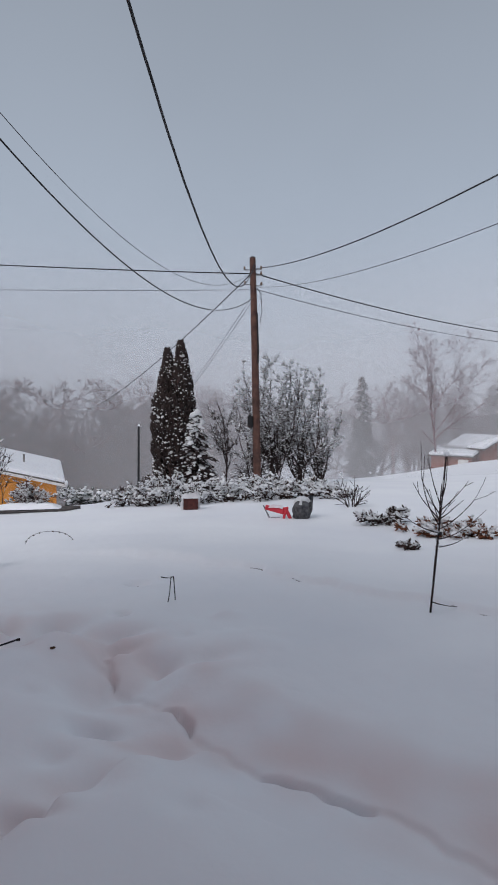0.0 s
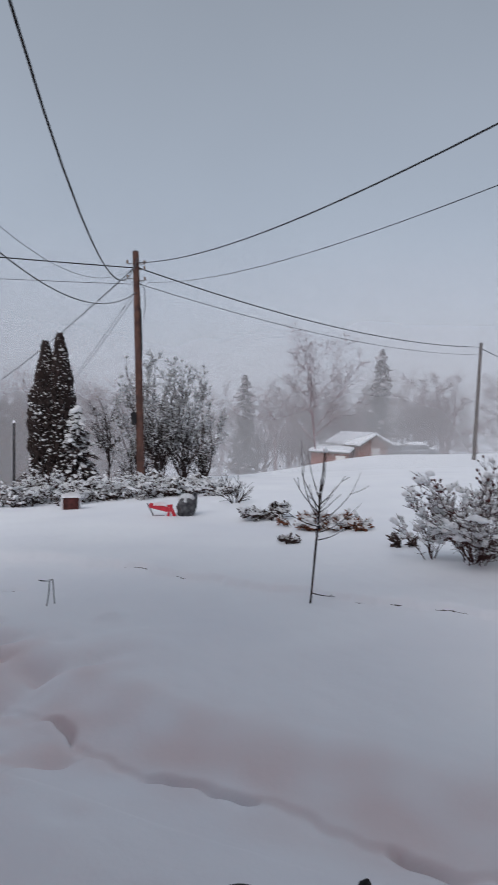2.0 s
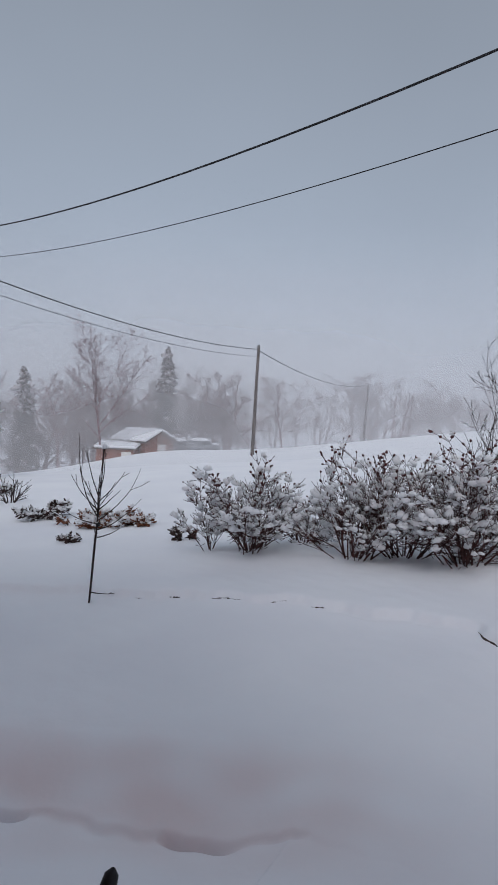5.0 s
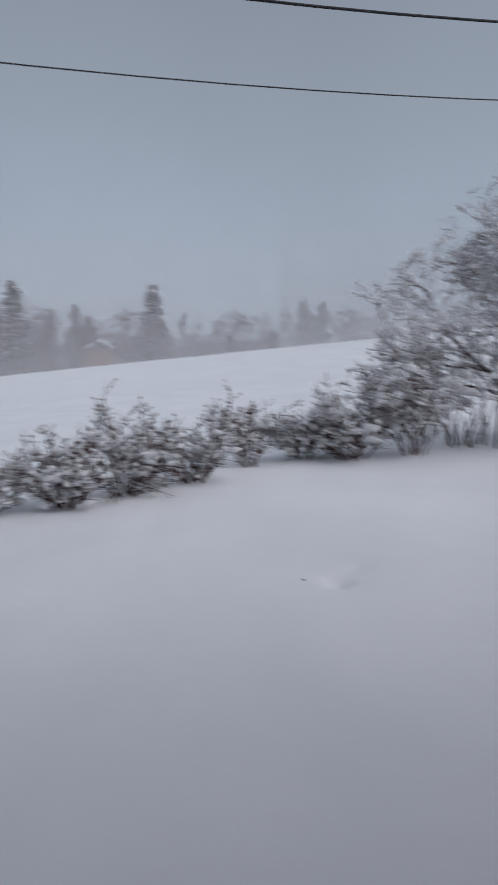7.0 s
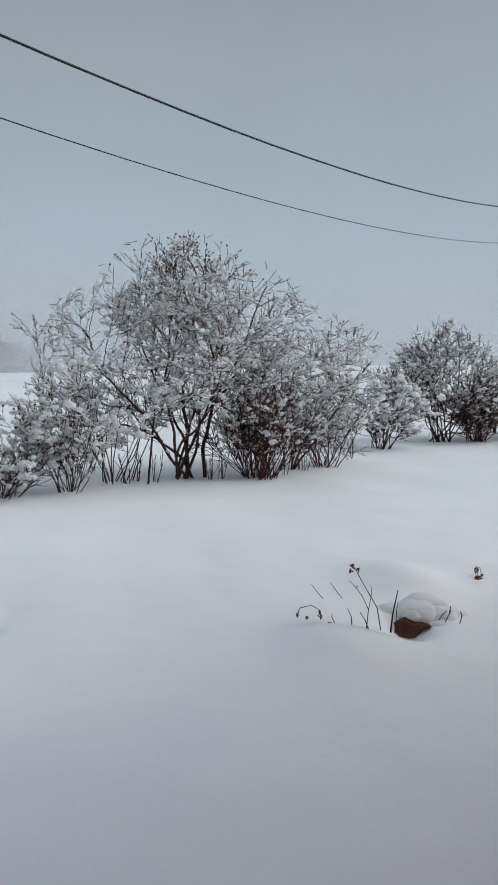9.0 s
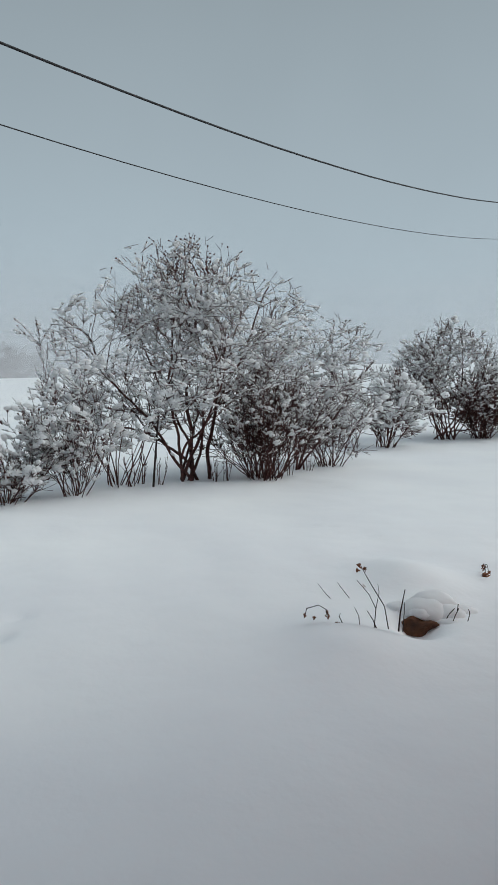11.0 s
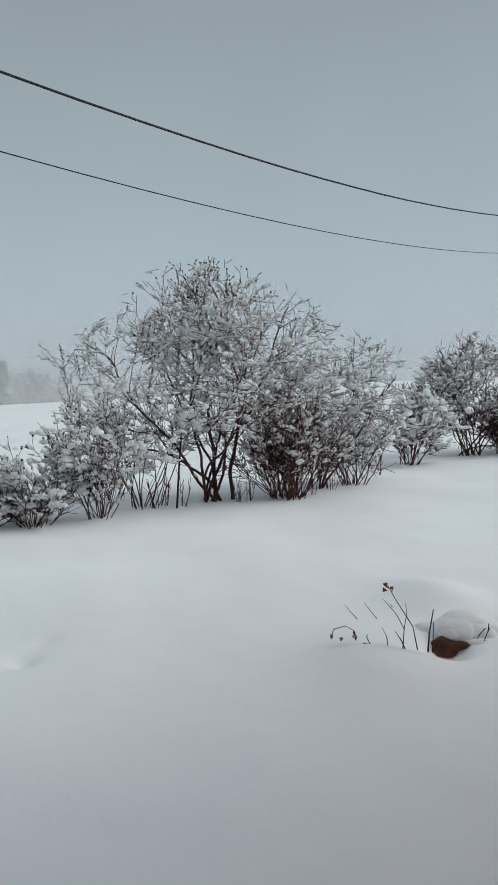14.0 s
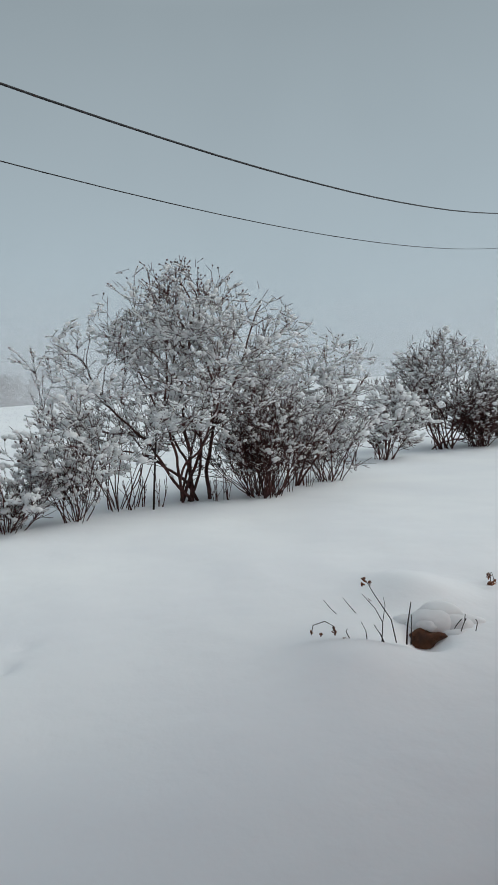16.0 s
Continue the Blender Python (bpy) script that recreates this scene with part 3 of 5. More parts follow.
def shrub(name, label, category, az, d, tall, wide, stems, seed, bark=None, levels=((8, 38, 0.40, 0.3), (6, 42, 0.45, 0.15)), snow=0.5, clump=0.030,
          wiggle=0.2, lift=0.06, radius=0.012, spread=0.12, seg=0.14, group="", heads=0, fan=0.75, env=None, head_mat=None):
    """A bare many-stemmed shrub with snow on its twigs."""
    rng = np.random.default_rng(seed)
    ob = thing(name, label, category, snow_at(az, d, -0.05), 0.0, group)
    starts = []
    for _ in range(stems):
        a, lean = rng.uniform(0, 2 * np.pi), min(1.0, abs(rng.normal(0, 1)) * fan * wide / tall)
        base = np.array([math.cos(a), math.sin(a), 0]) * rng.uniform(0, spread * wide * 2)
        if env:
            a, lean = len(starts) * 2.4, fan * math.sqrt((len(starts) + 0.5) / stems)
        ln = tall * rng.uniform(0.86 if env else 0.62, 1.04 if env else 0.98) * (1 - 0.12 * lean)
        starts.append((base, (math.cos(a) * lean, math.sin(a) * lean, 1.0), ln, radius * rng.uniform(0.7, 1.3)))
    segs = grow(rng, starts, levels, wiggle, lift, seg, d * 0.00048)
    if env:
        e = (np.hypot(segs[:, 3], segs[:, 4]) / env[0]) ** 1.5 + np.abs((segs[:, 5] - 0.38 * env[1]) / (0.62 * env[1])) ** 1.5
        keep = e < rng.uniform(0.78, 1.06, len(segs))
        for k in range(stems):
            own = np.flatnonzero((segs[:, 8] == 0) & (segs[:, 9] == k))
            keep[own] = np.logical_and.accumulate(keep[own])
        segs = segs[keep]
    for k in range(stems):
        own = segs[(segs[:, 8] == 0) & (segs[:, 9] == k), :8]
        if len(own):
            part("stem", tubes("stem", own, 5), bark or BARK, ob)
    part("branchwork", tubes("branchwork", segs[segs[:, 8] > 0, :8], 3), bark or BARK, ob)["kind"] = "stuff"
    part("snow_load", snow_on("snow_load", segs, rng, snow, clump, 0 if snow > 0.3 else 1, 0.0, 2), SNOW_SOFT, ob, "soft white snow")["kind"] = "stuff"
    if heads:
        tips = segs[segs[:, 8] == len(levels)]
        tips = tips[np.argsort(-tips[:, 5] + rng.random(len(tips)) * 0.5)][:heads]
        sz = rng.uniform(0.010, 0.022, (len(tips), 1)) * np.array([[1.2, 1.0, 0.8]])
        part("dried_fruit", lumps("dried_fruit", tips[:, 3:6], tips[:, 3:6] - tips[:, :3], sz, rng), head_mat or BERRY, ob, "dark dried fruit")["kind"] = "stuff"
    return ob


def low_bush(name, label, category, az, d, tall, wide, seed, leaf=None, group="", count=260, snow=0.8, clump=0.07):
    """A low dense evergreen or leafy bush weighed down by snow."""
    rng = np.random.default_rng(seed)
    ob = thing(name, label, category, snow_at(az, d, -0.04), 0.0, group)
    starts = []
    for _ in range(max(3, count // 12)):
        a, ln = rng.uniform(0, 2 * np.pi), rng.uniform(0.5, 1.0)
        starts.append((np.array([math.cos(a), math.sin(a), 0]) * rng.uniform(0, 0.3 * wide), (math.cos(a) * wide / tall * ln, math.sin(a) * wide / tall * ln, 0.9), tall * 0.95 * (0.8 + 0.4 * ln), 0.010))
    segs = grow(rng, starts, ((6, 45, 0.45, 0.2), (3, 45, 0.5, 0.2)), 0.25, -0.01, 0.12)
    part("branchwork", tubes("branchwork", segs[:, :8], 3), BARK, ob)["kind"] = "stuff"
    tip = segs[(segs[:, 8] > 0) & (rng.random(len(segs)) < 0.6)]
    k = len(tip)
    part("foliage", lumps("foliage", (tip[:, :3] + tip[:, 3:6]) / 2 - [0, 0, 0.015], tip[:, 3:6] - tip[:, :3] + rng.normal(0, 0.02, (k, 3)), np.stack([rng.uniform(0.04, 0.08, k), rng.uniform(0.012, 0.03, k), rng.uniform(0.008, 0.02, k)], axis=1), rng), leaf or LEAF_DARK, ob)["kind"] = "stuff"
    part("snow_load", snow_on("snow_load", segs, rng, snow, clump, 0, 0.0, 2), SNOW_SOFT, ob, "soft white snow")["kind"] = "stuff"
    return ob


def bare_tree(name, label, category, place, tall, seed, bark, group="", trunk=0.5, crown=0.5, snow=0.4, clump=0.05, snow_mat=None, dense=1.0, angle=38, seg=0.5, stems=1, radius=None, fan=0.15, wig=0.16, least=0.008):
    """A leafless tree: tapered trunk, limbs, twigs and the snow or rime on them. Returned at the origin's scale."""
    rng = np.random.default_rng(seed)
    ob = thing(name, label, category, place, 0.0, group)
    r = radius or tall * 0.014
    starts = []
    for i in range(stems):
        a, lean = rng.uniform(0, 2 * np.pi), (rng.uniform(0.4, 1.3) * fan if stems > 1 else 0.03)
        starts.append(((math.cos(a) * r * 2 * (stems > 1), math.sin(a) * r * 2 * (stems > 1), -0.2), (math.cos(a) * lean, math.sin(a) * lean, 1), tall * rng.uniform(0.72, 0.86 if stems > 1 else 0.8), r * rng.uniform(0.7, 1.0)))
    lv = ((13 * dense, angle, crown, trunk * 0.6), (8 * dense, 40, 0.42, 0.25), (6 * dense, 42, 0.42, 0.2))
    segs = grow(rng, starts, lv, wig, 0.05, seg, least, 0.75)
    big = segs[:, 8] <= 1
    part("trunk", tubes("trunk", segs[segs[:, 8] == 0, :8], 7), bark, ob)
    part("limbwork", tubes("limbwork", segs[segs[:, 8] == 1, :8], 4), bark, ob)["kind"] = "stuff"
    part("crown", tubes("crown", segs[~big, :8], 3), bark, ob)["kind"] = "stuff"
    if snow:
        part("snow_load", snow_on("snow_load", segs, rng, snow, clump, 1), snow_mat or SNOW_SOFT, ob, "white snow on the twigs")["kind"] = "stuff"
    return ob


def conifer(name, label, category, place, tall, wide, seed, needles, group="", snow=0.4, clump=0.12, whorls=22, snow_mat=None, droop=-0.25):
    """A spruce: trunk, whorls of drooping boughs with short sprays, snow on the boughs."""
    rng = np.random.default_rng(seed)
    ob = thing(name, label, category, place, 0.0, group)
    part("trunk", tube_path("trunk", [(0, 0, -0.2), (0, 0, tall * 0.5), (0, 0, tall)], [tall * 0.014, tall * 0.009, tall * 0.002], 7), BARK_GREY, ob)
    cs, ds, ss, sc, sd, sn = [], [], [], [], [], []
    for i in range(whorls):
        f = (i + 0.5) / whorls
        z = tall * (0.06 + 0.93 * f)
        reach = wide / 2 * (1 - f) ** 0.85 + 0.02 * tall
        for k in range(7):
            a = rng.uniform(0, 2 * np.pi)
            ln = reach * rng.uniform(0.65, 1.1)
            for q in np.arange(0.18, 1.0, 0.13):
                p = np.array([math.cos(a) * ln * q, math.sin(a) * ln * q, z + droop * ln * q * q + rng.normal(0, 0.07 * tall / 6)])
                w = ln * 0.16 * (1.15 - q) + 0.015 * tall
                cs.append(p)
                ds.append((math.cos(a + rng.normal(0, 0.5)), math.sin(a + rng.normal(0, 0.5)), droop + rng.normal(0, 0.2)))
                ss.append((w * 1.6, w * 0.55, w * 0.32))
                if rng.random() < snow:
                    sc.append(p + [0, 0, w * 0.3])
                    sd.append(ds[-1])
                    c = clump * rng.lognormal(0, 0.4)
                    sn.append((c * 1.5, c, c * 0.6))
    part("bough_mass", lumps("bough_mass", cs, ds, ss, rng), needles, ob)["kind"] = "stuff"
    if sc:
        part("snow_load", lumps("snow_load", sc, sd, sn, rng), snow_mat or SNOW_SOFT, ob, "white snow on the boughs")["kind"] = "stuff"
    return ob


# ---------------------------------------------------------------- poles and wires
def hang(a, b, sag, n=40):
    """Points of a hanging line from a to b; sag is its drop below the straight line in the middle."""
    a, b = np.array(a, dtype=float), np.array(b, dtype=float)
    t = np.linspace(0, 1, n)[:, None]
    p = a + (b - a) * t
    p[:, 2] -= 4 * sag * (t * (1 - t))[:, 0]
    return p


def pole(az, d, tall, label, mat, radius=0.12, lean=(0, 0), arms=True, group="utility poles"):
    x, y, z = on_ground(az, d)
    ob = thing("utility_pole", label, "utility pole", (x, y, z), 0.0, group, lean=lean)
    rng = np.random.default_rng(int(d * 10))
    pts = [(rng.normal(0, 0.006), rng.normal(0, 0.006), h) for h in np.linspace(-0.3, tall, 12)]
    part("shaft", tube_path("shaft", pts, np.linspace(radius * 1.15, radius * 0.82, 12), 14), mat, ob)
    part("cap", cone(radius * 0.95, radius * 0.5, 0.05, (0, 0, tall)), STEEL, ob, "snow-dusted metal cap")
    if arms:
        for h, s in ((tall - 0.42, 1), (tall - 0.42, -1), (tall - 0.62, 1), (tall - 0.95, -1), (tall - 1.0, 1)):
            arm = part("bracket", box(0.24, 0.035, 0.035, (s * 0.2, 0, h), 0.006), STEEL, ob)
            part("insulator", cone(0.045, 0.03, 0.11, (s * 0.3, 0, h + 0.015), 10), CERAMIC, arm)
    return ob


P1 = on_ground(-0.9, 22.6)
P1_TOP = 1.75 + 22.6 * math.tan(radians(13.8))
main_pole = pole(-0.9, 22.6, P1_TOP - P1[2], "tall brown weathered wooden utility pole", POLE_WOOD, 0.135, (0, -2.0))
mp_h = P1_TOP - P1[2]
part("junction_box", box(0.20, 0.26, 0.48, (-0.22, -0.05, 2.45), 0.04), RUBBER, main_pole, "black junction box")
part("down_cable", tube_path("down_cable", [(0.15, -0.05, mp_h - 1.1), (0.27, -0.05, mp_h - 1.3), (0.30, -0.05, mp_h - 1.9), (0.22, -0.05, mp_h - 2.35), (0.10, -0.06, mp_h - 2.2), (0.14, -0.07, mp_h - 2.6)], 0.014, 6), WIRE, main_pole)
part("conduit", tube_path("conduit", [(0.12, -0.08, mp_h - 2.0), (0.13, -0.08, mp_h - 3.4), (0.11, -0.09, mp_h - 3.8)], 0.03, 8), RUBBER, main_pole)
P2 = on_ground(-31.0, 44)
pole(-30.95, 44, 1.75 + 44 * math.tan(radians(6.2)) - P2[2], "thin grey wooden utility pole in the snowy field", POLE_GREY, 0.12, (0, 1.5), False)
P3 = on_ground(-41.1, 90)
pole(-41.1, 90, 1.75 + 90 * math.tan(radians(2.9)) - P3[2], "distant wooden utility pole fading in mist", POLE_GREY, 0.14, (0, 3), False)
PE = on_ground(-154.2, 32)
pole(-154.2, 32, 13.9 - PE[2], "wooden utility pole up the slope", POLE_GREY, 0.13, (0, 0), True)

X1, Y1 = at(-0.35, 22.6)


def wire(label, a, b, sag, r, mat=WIRE, wobble=0.0, seed=1):
    p = hang(a, b, sag, 60)
    if wobble:
        p = p + np.random.default_rng(seed).normal(0, wobble, p.shape)
    ob = part("overhead_wire", tube_path("overhead_wire", p, r, 6), mat)
    return tagged(ob, label, "overhead wire", "overhead wires")


TOP = 1.75
PEX, PEY = at(-154.2, 32)
P2X, P2Y = at(-31.0, 44)
P3T = (*at(-41.0, 90), TOP + 90 * math.tan(radians(2.85)))
wire("thick black overhead power cable with a dusting of snow", (X1, Y1, TOP + 5.17), (PEX, PEY, TOP + 11.93), 4.36, 0.0135, WIRE, 0.001)
wire("thin dark telephone line below the power cable", (X1, Y1, TOP + 4.51), (PEX, PEY, TOP + 10.74), 4.27, 0.0065, WIRE)
wire("black cable running out to the field pole", (X1, Y1, TOP + 5.0), (P2X, P2Y, TOP + 4.51), 0.66, 0.021, WIRE)
wire("thin grey line running out to the field pole", (X1, Y1, TOP + 4.44), (P2X, P2Y, TOP + 4.0), 0.61, 0.012, WIRE_THIN)
wire("cable fading into mist between two far poles", (P2X, P2Y, TOP + 4.5), P3T, 1.0, 0.025, WIRE)
wire("heavy black service cable sagging towards the house", (X1, Y1, TOP + 5.35), (-1.25, 1.9, TOP + 4.29), 2.09, 0.015, WIRE, 0.002)
wire("dark sagging cable looping to the house", (X1, Y1, TOP + 4.15), (-4.5, 2.0, TOP + 5.67), 2.27, 0.012, WIRE)
wire("thin snow-lined wire looping to the house", (X1, Y1, TOP + 5.1), (-4.5, 2.0, TOP + 5.85), 2.36, 0.006, WIRE_THIN)
wire("taut black cable leaving the brown pole", (X1, Y1, TOP + 4.98), (-40, 21, TOP + 6.88), 0.44, 0.021, WIRE)
wire("thin grey line under the taut cable", (X1, Y1, TOP + 4.41), (-40, 21, TOP + 4.99), 0.45, 0.010, WIRE_THIN)
wire("dark wire dropping away behind the thuja", (X1, Y1, TOP + 5.1), (*at(15.5, 75), TOP - 0.45), 0.91, 0.020, WIRE)
wire("pale twin wire dropping behind the thuja", (X1, Y1, TOP + 4.29), (*at(7.2, 60), TOP + 0.2), 0.3, 0.012, WIRE_THIN)
wire("pale twin wire dropping behind the thuja", (X1, Y1, TOP + 4.1), (*at(7.0, 60), TOP + 0.2), 0.3, 0.012, WIRE_THIN)

# ---------------------------------------------------------------- hedge along the field edge and the shrubs up the slope
HEDGE = "shrubs along the field edge"
rose = dict(category="shrub", group=HEDGE, heads=70, bark=BARK_RED, levels=((9, 30, 0.42, 0.25), (5, 40, 0.42, 0.2)), radius=0.009, spread=0.07, fan=0.95, lift=0.035, wiggle=0.17)
lab = "bare rose-like shrub bowed under clumps of snow"
shrub("shrub", lab, az=-31.5, d=7.8, tall=1.18, wide=1.5, stems=26, seed=11, snow=0.34, clump=0.058, **rose)
shrub("shrub", lab, az=-27.8, d=8.3, tall=0.95, wide=0.6, stems=5, seed=12, snow=0.34, clump=0.058, **rose)
shrub("shrub", lab, az=-36.4, d=8.6, tall=0.8, wide=1.1, stems=12, seed=13, snow=0.45, clump=0.064, **rose)
shrub("shrub", lab, az=-41.3, d=7.7, tall=1.22, wide=1.5, stems=26, seed=14, snow=0.32, clump=0.058, **rose)
shrub("shrub", lab, az=-45.8, d=7.9, tall=1.48, wide=1.5, stems=24, seed=15, snow=0.30, clump=0.058, **rose)
shrub("shrub", lab, az=-51.0, d=7.4, tall=1.28, wide=1.7, stems=34, seed=16, snow=0.34, clump=0.058, **rose)
shrub("shrub", lab, az=-56.5, d=7.7, tall=1.25, wide=1.4, stems=24, seed=17, snow=0.32, clump=0.058, **rose)
shrub("shrub", lab, az=-63.4, d=8.4, tall=1.15, wide=1.4, stems=24, seed=18, snow=0.34, clump=0.058, **rose)
shrub("shrub", lab, az=-69.5, d=8.8, tall=0.9, wide=1.2, stems=14, seed=19, snow=0.45, clump=0.064, **rose)
shrub("shrub", lab, az=-76.0, d=8.5, tall=1.15, wide=1.4, stems=22, seed=20, snow=0.34, clump=0.058, **rose)
shrub("shrub", lab, az=-81.0, d=8.9, tall=1.35, wide=1.5, stems=26, seed=21, snow=0.34, clump=0.058, **rose)
shrub("shrub", lab, az=-87.0, d=9.4, tall=1.25, wide=1.4, stems=22, seed=22, snow=0.34, clump=0.058, **rose)
shrub("shrub", lab, az=-92.5, d=10.3, tall=1.25, wide=0.9, stems=12, seed=23, snow=0.34, clump=0.058, **rose)
shrub("shrub", lab, az=-97.5, d=10.8, tall=0.95, wide=1.4, stems=16, seed=24, snow=0.55, clump=0.070, **rose)
shrub("shrub", lab, az=-101.8, d=10.5, tall=1.35, wide=1.6, stems=26, seed=25, snow=0.48, clump=0.070, **rose)
shrub("shrub", lab, az=-107.5, d=10.7, tall=1.75, wide=1.7, stems=18, seed=26, snow=0.45, clump=0.066, **rose)
shrub("young_tree", "young bare fruit tree rising out of the hedge", "tree", -50.4, 9.0, 2.3, 0.8, 2, 31, levels=((7, 40, 0.4, 0.35), (3, 40, 0.4, 0.3)), snow=0.3, clump=0.02, lift=0.1, radius=0.016)
shrub("young_tree", "young bare fruit tree rising out of the hedge", "tree", -53.8, 9.8, 3.0, 0.5, 2, 32, levels=((7, 40, 0.4, 0.35), (3, 40, 0.4, 0.3)), snow=0.3, clump=0.02, lift=0.1, radius=0.016)

shrub("large_shrub", "tall spreading bare shrub laden with fresh snow", "shrub", -117.9, 12.5, 5.0, 4.4, 10, 40, BARK_RED, ((10, 44, 0.46, 0.30), (7, 42, 0.42, 0.30), (4, 46, 0.44, 0.25)), 0.55, 0.060, 0.22, 0.03, 0.040, 0.045, 0.16, heads=420, fan=0.72, env=(3.5, 5.0))
shrub("large_shrub", "bare forked shrub laden with fresh snow", "shrub", -127.6, 14.0, 3.9, 2.6, 6, 49, BARK_RED, ((7, 42, 0.46, 0.35), (5, 42, 0.44, 0.3), (4, 44, 0.42, 0.3)), 0.55, 0.062, 0.24, 0.03, 0.024, 0.05, 0.17, heads=150, fan=0.8, env=(2.5, 4.3))
shrub("large_shrub", "broad low bare shrub laden with fresh snow", "shrub", -111.2, 11.9, 2.9, 2.4, 15, 42, BARK_RED, ((6, 42, 0.46, 0.4), (5, 44, 0.46, 0.3)), 0.60, 0.080, 0.24, 0.02, 0.012, 0.08, 0.17, heads=60)
shrub("shrub", "dense dark bare shrub with many upright stems", "shrub", -124.6, 12.7, 2.2, 2.4, 64, 43, BARK_RED, ((7, 32, 0.42, 0.3), (5, 40, 0.42, 0.2)), 0.24, 0.058, 0.22, 0.04, 0.012, 0.08, 0.17)
shrub("shrub", "bare shrub with heavy snow clumps", "shrub", -130.6, 14.6, 2.3, 2.0, 24, 44, BARK_RED, ((8, 36, 0.44, 0.3), (5, 40, 0.44, 0.2)), 0.50, 0.085, 0.26, 0.03, 0.012, 0.08, 0.18)
shrub("large_shrub", "rounded bare shrub up the slope with snow clumps", "shrub", -140.6, 22.0, 4.1, 3.6, 16, 45, BARK_RED, ((7, 40, 0.46, 0.25), (5, 42, 0.44, 0.25), (3, 42, 0.42, 0.3)), 0.50, 0.080, 0.24, 0.03, 0.024, 0.07, 0.24, heads=160, fan=0.8, env=(2.75, 4.3))
shrub("shrub", "bare shrub with heavy snow clumps", "shrub", -135.6, 19.0, 2.5, 2.2, 24, 46, BARK_RED, ((8, 36, 0.44, 0.3), (5, 40, 0.42, 0.2)), 0.52, 0.11, 0.2, 0.03, 0.014, 0.08, 0.22)
shrub("shrub", "dark bare shrub at the top of the slope", "shrub", -143.8, 22.6, 2.3, 2.0, 34, 47, BARK_RED, ((8, 36, 0.42, 0.3), (6, 40, 0.42, 0.2)), 0.26, 0.07, 0.18, 0.05, 0.014, 0.09, 0.24)
shrub("shrub", "bare shrub with heavy snow clumps", "shrub", -147.2, 24.0, 2.7, 2.4, 30, 48, BARK_RED, ((8, 36, 0.42, 0.3), (6, 40, 0.42, 0.2)), 0.42, 0.085, 0.18, 0.05, 0.014, 0.09, 0.24)
rng = np.random.default_rng(414)
for az, d in ((-112.6, 11.7), (-113.4, 12.0), (-114.8, 11.8), (-120.2, 12.1), (-121.1, 12.3), (-126.9, 13.2), (-128.8, 13.8), (-133.2, 16.4)):
    shrub("shoot", "thin bare shoots standing up out of the snow", "shoot", az, d, rng.uniform(0.45, 1.0), 0.3, 4, int(-az * 10), BARK_RED, ((2, 30, 0.35, 0.3),), 0.05, 0.04, 0.12, 0.05, 0.009, 0.2, 0.15, "shoots before the shrubs")
post_x, post_y, post_z = snow_at(-114.3, 11.6)
hedge_post = thing("fence_post", "thin dark post leaning among the shrubs", "post", (post_x, post_y, post_z - 0.1), lean=(2, -3))
part("shaft", tube_path("shaft", [(0, 0, 0), (0.01, 0, 0.8), (0, 0, 1.6)], [0.022, 0.02, 0.016], 8), BARK, hedge_post)

# ---------------------------------------------------------------- round the brown pole
def thuja(place, tall, wide, seed):
    rng = np.random.default_rng(seed)
    ob = thing("thuja", "narrow dark columnar thuja flecked with snow", "conifer", place, 0.0, "columnar thujas")
    part("trunk", tube_path("trunk", [(0, 0, -0.2), (0, 0, tall * 0.5), (0, 0, tall * 0.95)], [0.09, 0.06, 0.01], 7), BARK, ob)
    n = 5200
    f = rng.random(n) ** 0.9
    a = rng.uniform(0, 2 * np.pi, n)
    prof = wide / 2 * np.minimum(1, (1.02 - f) * 2.3) ** 0.8 * (0.80 + 0.2 * np.minimum(1, f * 6)) * (1 + 0.10 * np.sin(a * 3 + f * 9) + 0.08 * np.sin(f * 37 + a))
    r = prof * (0.55 + 0.5 * rng.random(n) ** 0.5)
    c = np.stack([np.cos(a) * r, np.sin(a) * r, tall * (0.02 + 0.97 * f)], axis=1)
    d = np.stack([np.cos(a) * 0.45, np.sin(a) * 0.45, np.full(n, 1.0)], axis=1) + rng.normal(0, 0.15, (n, 3))
    part("foliage", lumps("foliage", c, d, np.stack([rng.uniform(0.07, 0.15, n), rng.uniform(0.025, 0.05, n), rng.uniform(0.012, 0.03, n)], axis=1), rng), THUJA, ob)["kind"] = "stuff"
    k = 1500
    f, a = rng.random(k) ** 1.1, rng.uniform(0, 2 * np.pi, k)
    r = wide / 2 * np.minimum(1, (1.02 - f) * 2.3) ** 0.8 * rng.uniform(0.85, 1.05, k)
    c = np.stack([np.cos(a) * r, np.sin(a) * r, tall * (0.03 + 0.97 * f)], axis=1)
    s = 0.022 * rng.lognormal(0, 0.45, k)
    part("snow_load", lumps("snow_load", c, np.stack([-np.sin(a), np.cos(a), a * 0], axis=1), np.stack([s * 1.4, s, s * 0.8], axis=1), rng), SNOW_SOFT, ob, "white snow flecks")["kind"] = "stuff"


thuja(on_ground(6.35, 22.0), 5.35, 0.98, 51)
thuja(on_ground(7.55, 22.1), 5.1, 1.0, 52)
conifer("young_spruce", "small snow-laden spruce beside the thujas", "conifer", on_ground(4.9, 21.3), 2.8, 2.1, 53, THUJA, snow=0.6, clump=0.05, whorls=20, droop=-0.3)
bare_tree("garden_tree", "slender bare tree with thin snowy twigs", "tree", on_ground(2.2, 24), 4.9, 54, BARK, snow=0.2, clump=0.025, dense=1.0, seg=0.25, crown=0.5, trunk=0.35, radius=0.06)
